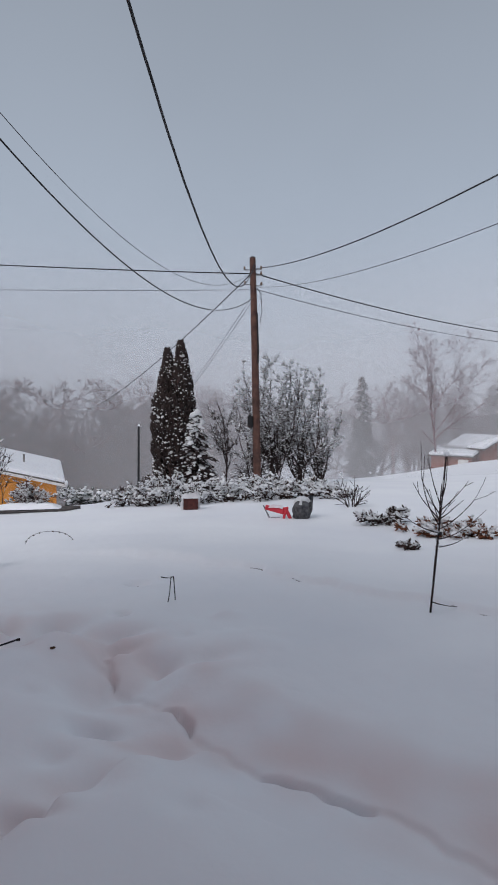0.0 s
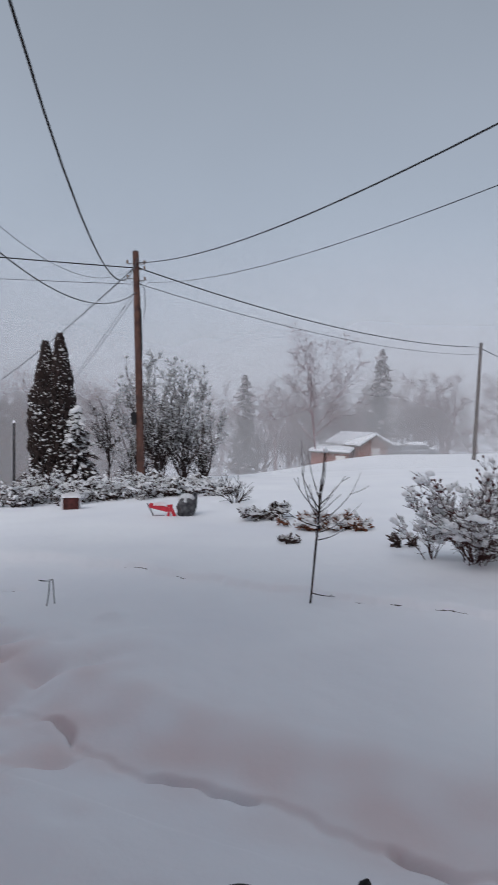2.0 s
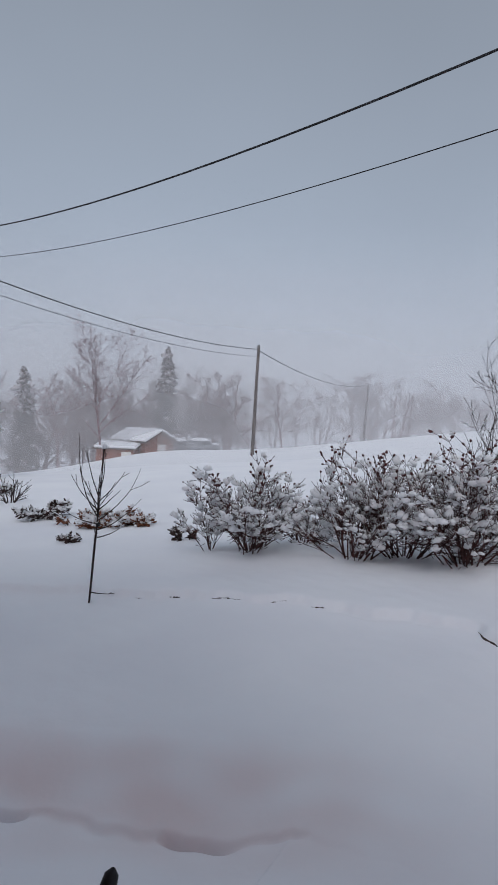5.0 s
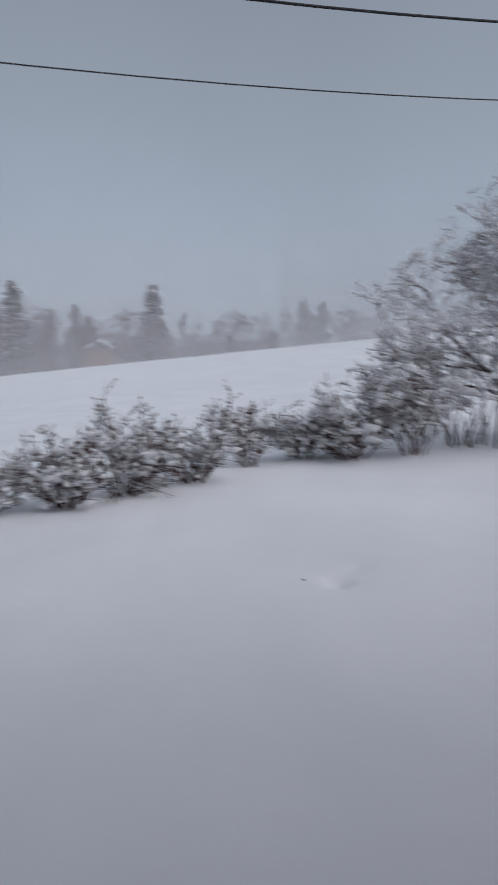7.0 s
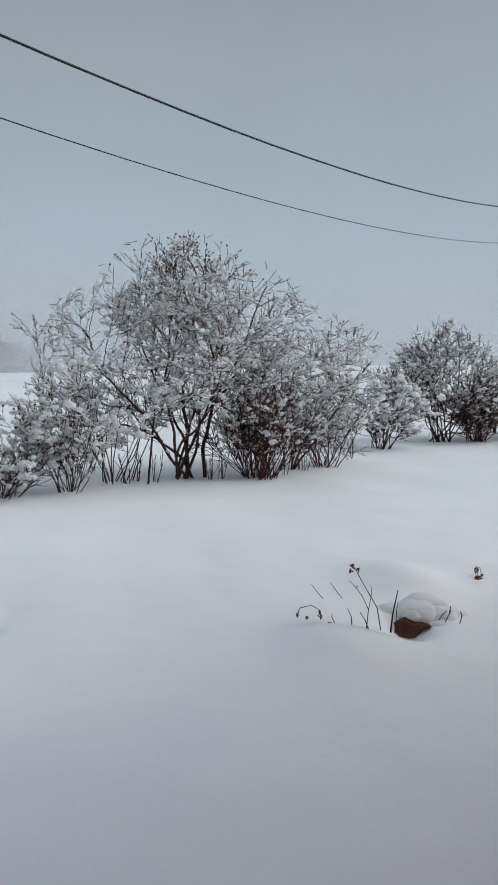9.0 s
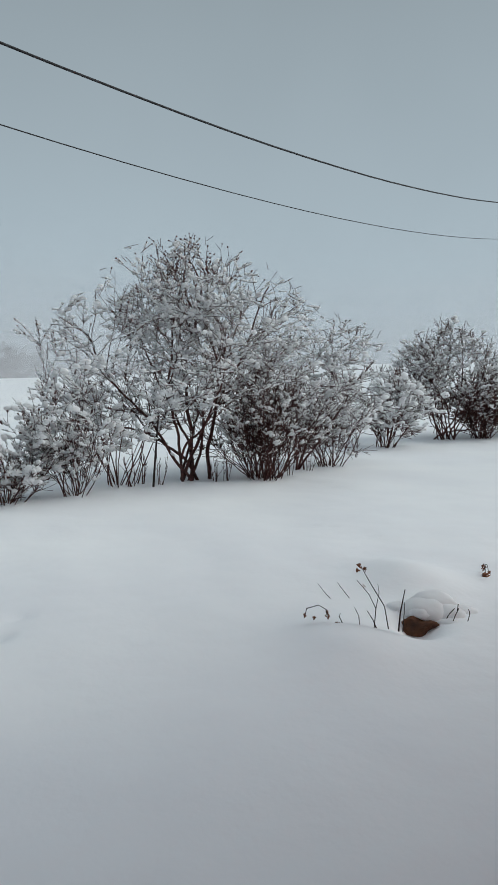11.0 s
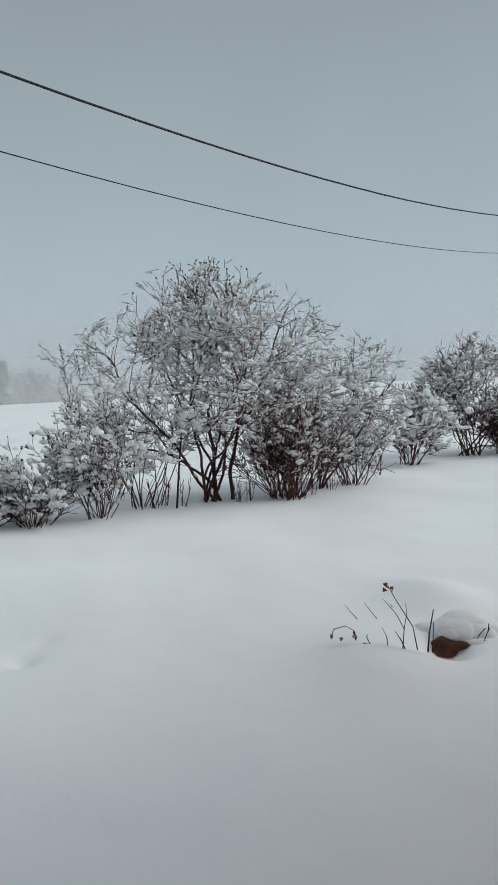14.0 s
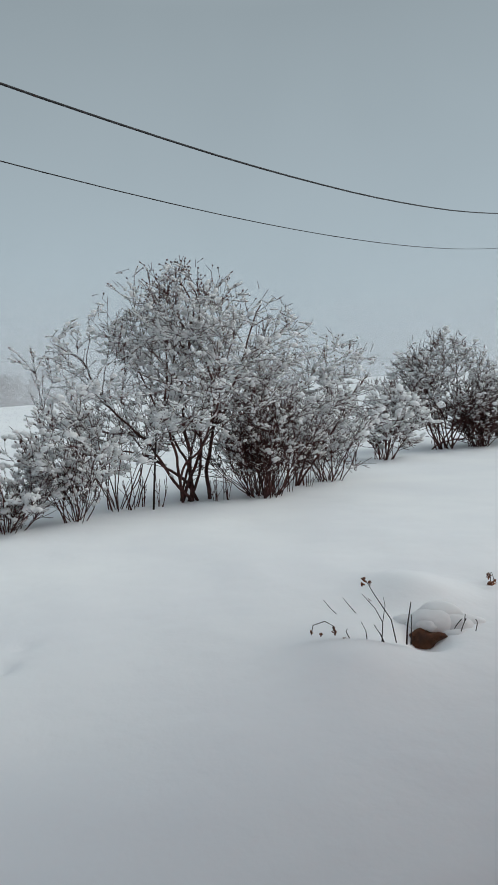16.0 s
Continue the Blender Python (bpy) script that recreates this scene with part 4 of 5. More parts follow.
for az, d, tall, seed, n, fan in ((-2.6, 25.0, 6.1, 55, 11, 0.11), (-4.9, 25.6, 5.6, 56, 10, 0.14), (-0.6, 26.0, 4.8, 57, 6, 0.14), (-6.6, 26.2, 4.2, 58, 7, 0.2)):
    bare_tree("garden_tree", "bare many-stemmed tree with snow on every twig", "tree", on_ground(az, d), tall * 1.06, seed, BARK, snow=0.75, clump=0.038, dense=0.8, seg=0.2, crown=0.27, trunk=0.12, stems=n + 2, fan=fan * 1.15, radius=0.032, angle=32)
low = "low garden bush buried under snow"
for i, (az, d, tall, wide) in enumerate(((11.0, 16.6, 0.62, 0.85), (9.4, 17.2, 0.7, 0.8), (7.6, 17.4, 0.95, 0.9), (6.0, 17.6, 1.05, 0.9), (4.2, 17.2, 0.9, 0.9), (2.6, 18.0, 0.8, 0.9), (0.8, 18.2, 1.0, 1.0), (-0.9, 18.4, 1.25, 1.0), (-2.6, 17.6, 1.0, 1.0), (-4.2, 18.2, 1.15, 1.0), (-6.2, 17.8, 0.9, 1.0), (-8.0, 17.0, 0.75, 0.8))):
    low_bush("garden_bush", low, "bush", az, d, tall * (0.9 if az > 4 else 0.68), wide, 60 + i, group="bushes round the brown pole", count=130, clump=0.060, snow=0.9)
shrub("shrub", "sparse bare twigs sticking out of snow", "shrub", -9.6, 14.8, 0.75, 0.7, 12, 73, levels=((4, 35, 0.4, 0.3),), snow=0.5, clump=0.03)
low_bush("garden_bush", "grey twiggy bush half buried in snow", "bush", -12.3, 12.4, 0.42, 0.55, 74, count=160, clump=0.045)
low_bush("garden_bush", "brown-leaved bush half buried in snow", "bush", -15.6, 11.2, 0.42, 0.55, 75, LEAF_BROWN, count=160, clump=0.05)
low_bush("garden_bush", "brown-leaved bush half buried in snow", "bush", -18.2, 11.1, 0.34, 0.6, 76, LEAF_BROWN, count=160, clump=0.06)
low_bush("garden_bush", "brown-leaved bush half buried in snow", "bush", -20.4, 11.0, 0.36, 0.45, 77, LEAF_BROWN, count=120, clump=0.05)
low_bush("garden_bush", "few dark leaves poking through snow", "bush", -14.9, 9.8, 0.20, 0.28, 78, count=50, clump=0.03)
low_bush("garden_bush", "few dark leaves poking through snow", "bush", -24.6, 9.4, 0.26, 0.06, 79, count=14, snow=0.4, clump=0.025)
low_bush("garden_bush", "few dark leaves poking through snow", "bush", -26.0, 9.5, 0.20, 0.05, 80, count=12, snow=0.4, clump=0.025)

# ---------------------------------------------------------------- far woods, a ring of bare trees and spruces in mist
WOODS = "trees of the misty wood"
far_label = "tall leafless tree greyed by rime and mist"
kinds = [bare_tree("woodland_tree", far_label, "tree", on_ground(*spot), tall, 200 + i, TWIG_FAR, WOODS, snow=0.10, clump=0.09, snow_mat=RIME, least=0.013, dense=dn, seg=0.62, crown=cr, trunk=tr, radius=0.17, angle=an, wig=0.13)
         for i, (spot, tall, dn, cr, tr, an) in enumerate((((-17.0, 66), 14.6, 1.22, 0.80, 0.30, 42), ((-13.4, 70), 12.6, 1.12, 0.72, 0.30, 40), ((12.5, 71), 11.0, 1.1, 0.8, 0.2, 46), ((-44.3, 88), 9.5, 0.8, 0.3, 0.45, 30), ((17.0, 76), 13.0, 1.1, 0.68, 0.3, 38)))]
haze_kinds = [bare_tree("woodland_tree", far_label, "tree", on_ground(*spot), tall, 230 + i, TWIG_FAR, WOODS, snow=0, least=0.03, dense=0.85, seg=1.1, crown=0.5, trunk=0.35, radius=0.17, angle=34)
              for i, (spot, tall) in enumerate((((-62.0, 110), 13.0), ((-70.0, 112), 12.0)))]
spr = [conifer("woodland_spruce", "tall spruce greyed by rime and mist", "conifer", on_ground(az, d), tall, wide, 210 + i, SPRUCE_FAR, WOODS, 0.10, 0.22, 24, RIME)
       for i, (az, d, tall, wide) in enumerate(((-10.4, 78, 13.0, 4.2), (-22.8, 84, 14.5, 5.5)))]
rng = np.random.default_rng(77)


def wood(count, az0, az1, d0, d1, low_el, high_el, p_spruce, broad=1.08):
    """Trees of the wood between two bearings; their tops reach between two angles above the eye."""
    for _ in range(count):
        az, d = rng.uniform(az0, az1), rng.uniform(d0, d1)
        x, y, z = on_ground(az, d, -0.3)
        top = 1.75 + d * math.tan(radians(rng.uniform(low_el, high_el)))
        want = max(4.0, top - z)
        if rng.random() < p_spruce:
            src, tall = (spr[0], 13.0) if rng.random() < 0.5 else (spr[1], 14.5)
        else:
            if az1 > -56:
                i = (0, 1, 2, 4)[rng.integers(0, 4)]
                src, tall = kinds[i], (14.6, 12.6, 11.0, 9.5, 13.0)[i]
            else:
                i = rng.integers(0, 2)
                src, tall = haze_kinds[i], (13.0, 12.0)[i]
        s = want / tall
        ob = copy_thing(src, pose(x, y, z, 0, 0, rng.uniform(0, 360)))
        ob.scale = (s * broad * rng.uniform(0.85, 1.2), s * broad * rng.uniform(0.85, 1.2), s)


wood(26, 8, 27, 76, 92, 1.2, 4.2, 0.0, 1.35)
wood(8, 6, 27, 72, 78, -2.0, 0.5, 0.0, 1.7)
wood(8, 27, 50, 60, 92, 0.5, 3.5, 0.1)
wood(26, -22, 8, 76, 94, 0.2, 3.0, 0.03, 1.3)
wood(14, -34, 6, 76, 84, -2.2, 0.2, 0.05, 1.7)
wood(36, -36, -12, 84, 106, 1.0, 4.8, 0.05, 1.25)
wood(20, -48, -34, 100, 118, 1.5, 4.2, 0.0, 1.4)
wood(22, -60, -46, 105, 122, 1.4, 3.8, 0.06, 1.3)
wood(34, -74, -57, 98, 124, 3.5, 7.2, 0.15, 1.25)
for k in range(11):
    wood(8, -74.5 - 2.8 * k, -71.5 - 2.8 * k, 112, 140, 6.3, 10.2, 0.2 if k < 6 else 0.04, 1.25)
for k in range(8):
    wood(4, -104 - 3 * k, -100.5 - 3 * k, 138, 165, 8.2, 10.2, 0.03, 1.5)
# the tall spruce standing out above the wood
x, y, z = on_ground(-66.3, 104)
ob = copy_thing(spr[1], pose(x, y, z, 0, 0, 40))
ob.scale = (3.0, 3.0, (1.75 + 104 * math.tan(radians(12.1)) - z) / 14.5)
wood(12, -70.5, -62.0, 104, 114, 6.5, 10.0, 0.3, 1.5)

# ---------------------------------------------------------------- mist between the field and the woods
def mist(radius, amount, top, az0=-175, az1=70):
    az = np.radians(np.linspace(az0, az1, 60))
    x, y = -np.sin(az) * radius, np.cos(az) * radius
    zs = np.linspace(-16, 60, 10)
    verts = np.stack([np.stack([x, y, np.full_like(x, z)], axis=1) for z in zs]).reshape(-1, 3)
    k = len(az)
    i, j = np.meshgrid(np.arange(len(zs) - 1), np.arange(k - 1), indexing="ij")
    faces = np.stack([i * k + j, i * k + j + 1, (i + 1) * k + j + 1, (i + 1) * k + j], axis=-1).reshape(-1, 4)
    ob = part("mist", mesh_of("mist", verts, faces), fog_material("mist", amount, top))
    tagged(ob, "thin winter mist hanging over the field", "mist", "layers of mist", "structure")


mist(110, 0.55, 42, -175, -95)
for radius, amount, top in ((34, 0.07, 14), (61, 0.16, 20), (68, 0.36, 27), (94, 0.42, 32), (128, 0.58, 40)):
    mist(radius, amount, top)

# ---------------------------------------------------------------- the house beside the viewer, where the cables end; unseen
def boards(parent, x0, x1, z0, z1, along, place, mat, width=0.19, proud=0.022):
    """Upright boards side by side on a wall; along is x or y, place the wall's face on the other axis."""
    n = int((x1 - x0) / width)
    bm = box(width - 0.012, 0.022, z1 - z0, (0, 0, (z1 - z0) / 2), 0.004) if along == "x" else box(0.022, width - 0.012, z1 - z0, (0, 0, (z1 - z0) / 2), 0.004)
    first = part("board", bm, mat, parent)
    for i in range(n):
        ob = first if i == 0 else new("board", first.data)
        ob.parent = parent
        c = x0 + (i + 0.5) * width
        ob.location = (c, place, z0) if along == "x" else (place, c, z0)


# set close and red so that it shades and tints the near snow
HOUSE_X, HOUSE_Y = -1.15, 2.0
home = thing("house", "unseen red boarded house wall shading the snowy yard", "house", (0, 0, 0), kind="structure")
part("wall", box(0.18, 9.9, 7.0, (HOUSE_X - 0.1, HOUSE_Y - 4.95, 3.2)), FALU, home)
part("wall", box(7.0, 0.18, 7.0, (HOUSE_X - 3.72, HOUSE_Y - 0.1, 3.2)), FALU, home)
part("wall", box(7.0, 0.18, 7.0, (HOUSE_X - 3.72, HOUSE_Y - 9.8, 3.2)), FALU, home)
part("wall", box(0.18, 9.5, 7.0, (HOUSE_X - 7.1, HOUSE_Y - 4.95, 3.2)), FALU, home)
roof = prism([(HOUSE_X - 8.0, 6.5), (HOUSE_X - 3.6, 9.2), (HOUSE_X + 0.8, 6.5), (HOUSE_X + 0.8, 6.75), (HOUSE_X - 3.6, 9.5), (HOUSE_X - 8.0, 6.75)], HOUSE_Y - 10.5, HOUSE_Y + 0.6)
part("roof", roof, SNOW, home, "snow-covered pitched roof")
boards(home, HOUSE_Y - 9.8, HOUSE_Y - 0.02, 0.25, 6.5, "y", HOUSE_X + 0.012, FALU)

# unseen roof added above the viewer to darken the snow close by
shade_canopy = prism([(HOUSE_X + 0.03, 3.75), (1.0, 3.25), (1.0, 3.37), (HOUSE_X + 0.03, 3.87)], -0.95, 1.25)
part("shade_eave", shade_canopy, PLANK, home, "unseen boarded eave added to shade the near snow")
part("shade_eave_snow", snow_pad(2.2, 2.2, 0.28, (-0.06, 0.15, 3.6)), SNOW, home, "deep snow on the unseen added eave")

# ---------------------------------------------------------------- ochre house down the slope
# own axes: y runs back along the eave, x to the ridge and the far eave is negative; the origin is the eave's near corner
NEAR, BACK = Vector((*at(16.7, 40), 0)), Vector((*at(17.06, 55), 0))
EAVE = 1.75 - 40 * math.tan(radians(6.72))
run = (BACK - NEAR).normalized()
LONG, HALF, RISE, WALL = 15.0, 6.3, 1.55, 4.2
ochre = thing("cottage", "ochre-yellow wooden cottage with a thick snow-covered roof", "house", (NEAR.x, NEAR.y, EAVE), math.degrees(math.atan2(-run.x, run.y)))
for xx in (-0.62, -2 * HALF + 0.62):
    part("wall", box(0.2, LONG - 1.2, WALL, (xx, LONG / 2, -WALL / 2 + 0.02)), YELLOW, ochre)
for yy in (0.55, LONG - 0.55):
    part("gable_wall", prism([(-0.5, -WALL), (-0.5, 0.02), (-HALF, RISE - 0.1), (-2 * HALF + 0.5, 0.02), (-2 * HALF + 0.5, -WALL)], yy - 0.1, yy + 0.1), YELLOW, ochre)
n_boards = 42
for i in range(n_boards):
    bx0 = -0.62 - i * (2 * HALF - 1.3) / n_boards
    high = RISE * (1 - abs(bx0 + HALF) / HALF) - 0.06
    part("batten", box(0.05, 0.025, WALL + high, (bx0, 0.44, (high - WALL) / 2), 0.006), YELLOW, ochre)


def slope_roof(parent, x0, x1, y_eave0, y_eave1, z_eave, z_ridge, mat, thick, label, name="roof"):
    mid = (y_eave0 + y_eave1) / 2
    bm = prism([(y_eave0, z_eave), (mid, z_ridge), (y_eave1, z_eave), (y_eave1, z_eave + thick), (mid, z_ridge + thick), (y_eave0, z_eave + thick)], x0, x1)
    bmesh.ops.transform(bm, matrix=Matrix(((0, 1, 0, 0), (1, 0, 0, 0), (0, 0, 1, 0), (0, 0, 0, 1))), verts=bm.verts)
    bmesh.ops.bevel(bm, geom=bm.edges[:], offset=thick * 0.3, segments=2, affect="EDGES")
    return part(name, bm, mat, parent, label)


def pitched(y0, y1, low, thick, over, name, mat, label):
    """Both slopes of the roof as one bent slab."""
    bm = prism([(over, low), (-HALF, RISE + low), (-2 * HALF - over, low), (-2 * HALF - over, low + thick), (-HALF, RISE + low + thick), (over, low + thick)], y0, y1)
    bmesh.ops.bevel(bm, geom=bm.edges[:], offset=thick * 0.3, segments=2, affect="EDGES")
    return part(name, bm, mat, ochre, label)


pitched(0.0, LONG, -0.02, 0.10, 0.0, "roof", PLANK, "dark board roof edge")
pitched(-0.05, LONG + 0.05, 0.085, 0.24, 0.03, "roof_snow", SNOW, "thick white roof snow")
for sgn in (0, 1):
    verge = prism([(-HALF, RISE - 0.17), (0.0 if not sgn else -2 * HALF, -0.17), (0.0 if not sgn else -2 * HALF, 0.0), (-HALF, RISE)], -0.06, -0.015)
    part("verge_board", verge, TRIM_WHITE, ochre, "white verge board")
part("corner_board", box(0.14, 0.05, WALL, (-0.55, 0.42, -WALL / 2), 0.01), YELLOW, ochre)
part("roof_vent", cone(0.06, 0.06, 0.6, (-2.6, 6.0, 0.9), 10), PLANK, ochre, "dark pipe vent")
chim = part("chimney", box(0.9, 0.9, 2.0, (-HALF - 0.1, 6.0, 2.2), 0.02), PLANK, ochre, "dark chimney")
part("chimney_snow", snow_pad(0.95, 0.95, 0.2, (-HALF - 0.1, 6.0, 3.204)), SNOW, chim)
ledge = part("porch_rail", box(3.2, 0.12, 0.08, (-5.6, 0.1, -0.55), 0.01), PLANK, ochre, "porch rail under snow")
part("rail_snow", snow_pad(3.2, 0.2, 0.14, (-5.6, 0.1, -0.506)), SNOW, ledge)

# ---------------------------------------------------------------- red barn, shed and parked cars by the wood
def barn(az, d, base, wide, long, wall, rise, turn, name, label):
    ob = thing(name, label, "barn", (*at(az, d), base), turn, "farm sheds by the wood")
    for yy in (-wide / 2, wide / 2):
        part("wall", box(long, 0.14, wall + 0.6, (0, yy, wall / 2 - 0.3)), BARN_RED, ob)
    for xx in (-long / 2 + 0.07, long / 2 - 0.07):
        gable = prism([(-wide / 2 + 0.08, -0.6), (wide / 2 - 0.08, -0.6), (wide / 2 - 0.08, wall), (0, wall + rise - 0.05), (-wide / 2 + 0.08, wall)], xx - 0.07, xx + 0.07)
        bmesh.ops.transform(gable, matrix=Matrix(((0, 1, 0, 0), (1, 0, 0, 0), (0, 0, 1, 0), (0, 0, 0, 1))), verts=gable.verts)
        part("gable", gable, BARN_RED, ob)
    slope_roof(ob, -long / 2 - 0.4, long / 2 + 0.4, -wide / 2 - 0.4, wide / 2 + 0.4, wall - 0.15, wall + rise, PLANK, 0.1, "board roof edge")
    slope_roof(ob, -long / 2 - 0.38, long / 2 + 0.38, -wide / 2 - 0.38, wide / 2 + 0.38, wall - 0.04, wall + rise + 0.11, SNOW, 0.32, "thick white roof snow", "roof_snow")
    return ob


B0 = on_ground(-20.9, 70)[2]
bn = barn(-20.9, 70, B0 - 0.45, 4.3, 4.8, 2.1, 1.0, -66, "barn", "faded red wooden barn under deep roof snow")
dr = part("barn_door", box(0.08, 1.15, 1.75, (2.40, 0.3, 0.85), 0.02), TRIM_WHITE, bn, "pale painted door")
shed = thing("shed", "low faded red shed under deep roof snow", "shed", (*at(-18.6, 67), on_ground(-18.6, 67)[2] - 0.4), -32, "farm sheds by the wood")
for yy in (-1.5, 1.5):
    part("wall", box(4.0, 0.12, 1.9, (0, yy, 0.65)), BARN_RED, shed)
for xx in (-1.95, 1.95):
    part("wall", box(0.12, 2.86, 1.9, (xx, 0, 0.65)), BARN_RED, shed)
part("roof", box(4.6, 3.7, 0.12, (0, 0, 1.68), 0.02, 0, 6), PLANK, shed)
part("roof_snow", box(4.55, 3.65, 0.26, (0, -0.02, 1.87), 0.11, 0, 6), SNOW, shed, "thick white roof snow")
part("doorway", box(1.0, 0.05, 1.1, (1.2, -1.59, 0.65), 0.01), TRIM_WHITE, shed, "pale doorway")


def car(az, d, turn, base):
    ob = thing("parked_car", "grey parked car buried under snow", "car", (*at(az, d), base), turn, "cars by the barn")
    body = prism([(-2.1, 0.28), (2.1, 0.28), (2.15, 0.7), (1.9, 0.86), (1.0, 0.92), (0.5, 1.38), (-1.2, 1.42), (-1.9, 0.95), (-2.15, 0.85)], -0.85, 0.85)
    bmesh.ops.bevel(body, geom=body.edges[:], offset=0.06, segments=2, affect="EDGES")
    part("body", body, CAR_PAINT, ob, smooth=True)
    for s in (-0.86, 0.86):
        part("side_window", prism([(-1.25, 0.95), (0.72, 0.95), (0.4, 1.3), (-1.1, 1.33)], s - 0.01, s + 0.01), GLASS_DARK, ob)
        for xx in (-1.35, 1.35):
            wheel = part("wheel", cone(0.31, 0.31, 0.2, (xx, s + (0.02 if s < 0 else -0.02) + 0.1, 0.3), 16, 90), RUBBER, ob)
            part("rim", cone(0.19, 0.17, 0.03, (xx, s * 1.02 + (0.015 if s > 0 else -0.015) + 0.015, 0.3), 12, 90), STEEL, wheel)
    part("roof_snow", snow_pad(1.9, 1.6, 0.3, (-0.35, 0, 1.41)), SNOW, ob, "thick snow cap")
    part("bonnet_snow", snow_pad(1.1, 1.5, 0.2, (1.45, 0, 0.88)), SNOW, ob, "thick snow cap")


for az, d, tn in ((-24.2, 72, 20), (-26.2, 72, 12)):
    car(az, d, tn, on_ground(az, d)[2] - 0.1)
farm = thing("far_farmhouse", "distant snow-roofed farm building in mist", "house", on_ground(-78.8, 118), 12)
farm.location.z = 1.75 + 118 * math.tan(radians(4.0)) - 2.6
part("wall", box(9.0, 4.5, 4.2, (0, 0, 0.9)), BARN_RED, farm)
slope_roof(farm, -4.9, 4.9, -2.7, 2.7, 3.0, 4.4, SNOW, 0.35, "white roof snow")

# ---------------------------------------------------------------- lamp post, sapling and small things in the yard
x, y, z = on_ground(10.15, 30)
top = 1.75 - 30 * math.tan(radians(1.5))
post = thing("post", "slim dark metal post with a snow cap", "post", (x, y, z))
part("shaft", tube_path("shaft", [(0, 0, -0.3), (0, 0, (top - z) / 2), (0, 0, top - z)], [0.065, 0.055, 0.05], 10), RUBBER, post)
part("cap", cone(0.075, 0.03, 0.12, (0, 0, top - z), 10), SNOW, post, "white snow cap")

sx, sy, sz = snow_at(-16.85, 6.3)
rng = np.random.default_rng(91)
sap = thing("sapling", "young bare sapling with a few snowy twigs", "sapling", (sx, sy, sz - 0.06))
H = 1.62
stem = [(0.0, 0, 0), (0.022, 0, 0.3), (0.04, 0, 0.6), (0.07, 0, 0.9), (0.07, 0, 1.15), (0.085, 0.01, 1.35)]
part("stem", tube_path("stem", stem, [0.011, 0.0105, 0.010, 0.009, 0.007, 0.004], 7), BARK, sap)
branches = []
for z0, ang, ln, up in ((0.17, 0, 0.20, -0.35), (0.80, 0, 0.42, 0.10), (0.86, 185, 0.28, 0.25), (0.90, 10, 0.55, 0.28), (0.93, 200, 0.66, 1.25), (0.97, 90, 0.3, 0.5), (1.0, 175, 0.34, 0.9), (1.02, 20, 0.26, 0.7), (1.05, 165, 0.30, 1.4), (1.08, 350, 0.30, 0.9), (1.12, 30, 0.42, 2.6), (1.15, 190, 0.36, 2.2), (0.76, 240, 0.2, 0.2), (1.0, 300, 0.26, 0.6), (0.72, 5, 0.24, 0.05)):
    a = radians(ang)
    p = np.array([0.07 if z0 > 0.5 else 0.01, 0, z0])
    d = np.array([math.cos(a), math.sin(a), up])
    branches.append((p, d, ln * 1.35, 0.0065))
segs = np.concatenate([grow(rng, [b], ((1, 30, 0.3, 0.5),), 0.10, 0.10, 0.07, 0.0035) for b in branches])
cut = np.flatnonzero(np.all(np.abs(segs[:, None, :3] - np.array([b[0] for b in branches])[None]) < 1e-9, axis=2).any(axis=1))
for a, b in zip(cut, [*cut[1:], len(segs)]):
    if b - a > 1:
        part("twig", tubes("twig", segs[a:b, :8], 4), BARK, sap)

part("snow_load", snow_on("snow_load", segs, rng, 0.3, 0.014, 0), SNOW_SOFT, sap, "thin lines of snow")["kind"] = "stuff"
part("ties", cone(0.022, 0.022, 0.03, (0.075, 0, 0.84), 10), RUBBER, sap, "black tie band")
stk = thing("stake", "dark wooden stake with a cap of snow", "stake", (sx + 0.012, sy + 0.04, sz - 0.1), 0, lean=(0, 4.1))
part("shaft", tube_path("shaft", [(0, 0, 0), (0.002, 0, 0.8), (0, 0, H + 0.05)], 0.0095, 8), BARK, stk)
part("snow_cap", lumps("snow_cap", [(0, 0, H + 0.07)], [(0, 0, 1)], [(0.035, 0.03, 0.03)], rng), SNOW_SOFT, stk, "round snow cap")
part("frost", lumps("frost", [(-0.012, -0.01, h) for h in (0.75, 0.98, 1.2, 1.38)], [(0, 0, 1)] * 4, [(0.06, 0.012, 0.012)] * 4, rng), SNOW_SOFT, stk)["kind"] = "stuff"

# bent wire hoop
x, y, z = snow_at(7.2, 6.6)
hoop = thing("wire_hoop", "bent dark wire hoop standing in the snow", "wire hoop", (x, y, z - 0.05), 8)
part("front_leg", tube_path("front_leg", [(-0.03, 0, 0), (-0.005, 0, 0.16), (0.005, 0, 0.31), (-0.06, 0.0, 0.315), (-0.10, 0, 0.325)], 0.006, 6), RUBBER, hoop)
part("rear_leg", tube_path("rear_leg", [(0.06, 0.05, 0), (0.045, 0.05, 0.2), (0.035, 0.04, 0.315), (0.005, 0.02, 0.312)], 0.006, 6), RUBBER, hoop)
# holes in the snow, their dark inside drawn as small dark lumps
for az, d, size in ((10.2, 7.55, 0.06), (17.8, 5.4, 0.03), (-97.8, 4.9, 0.02)):
    x, y, z = snow_at(az, d)
    ob = part("stone", lumps("stone", [(0, 0, 0)], [(1, 0.2, 0)], [(size, size * 0.7, size * 0.45)], rng), STONE)
    ob.location = (x, y, z + size * 0.15)
    tagged(ob, "small dark lump standing in for a hole in the snow", "stone", "stones in the snow")

# arched dead stalk, stick at the edge, twigs
x, y, z = snow_at(18.0, 11.1)
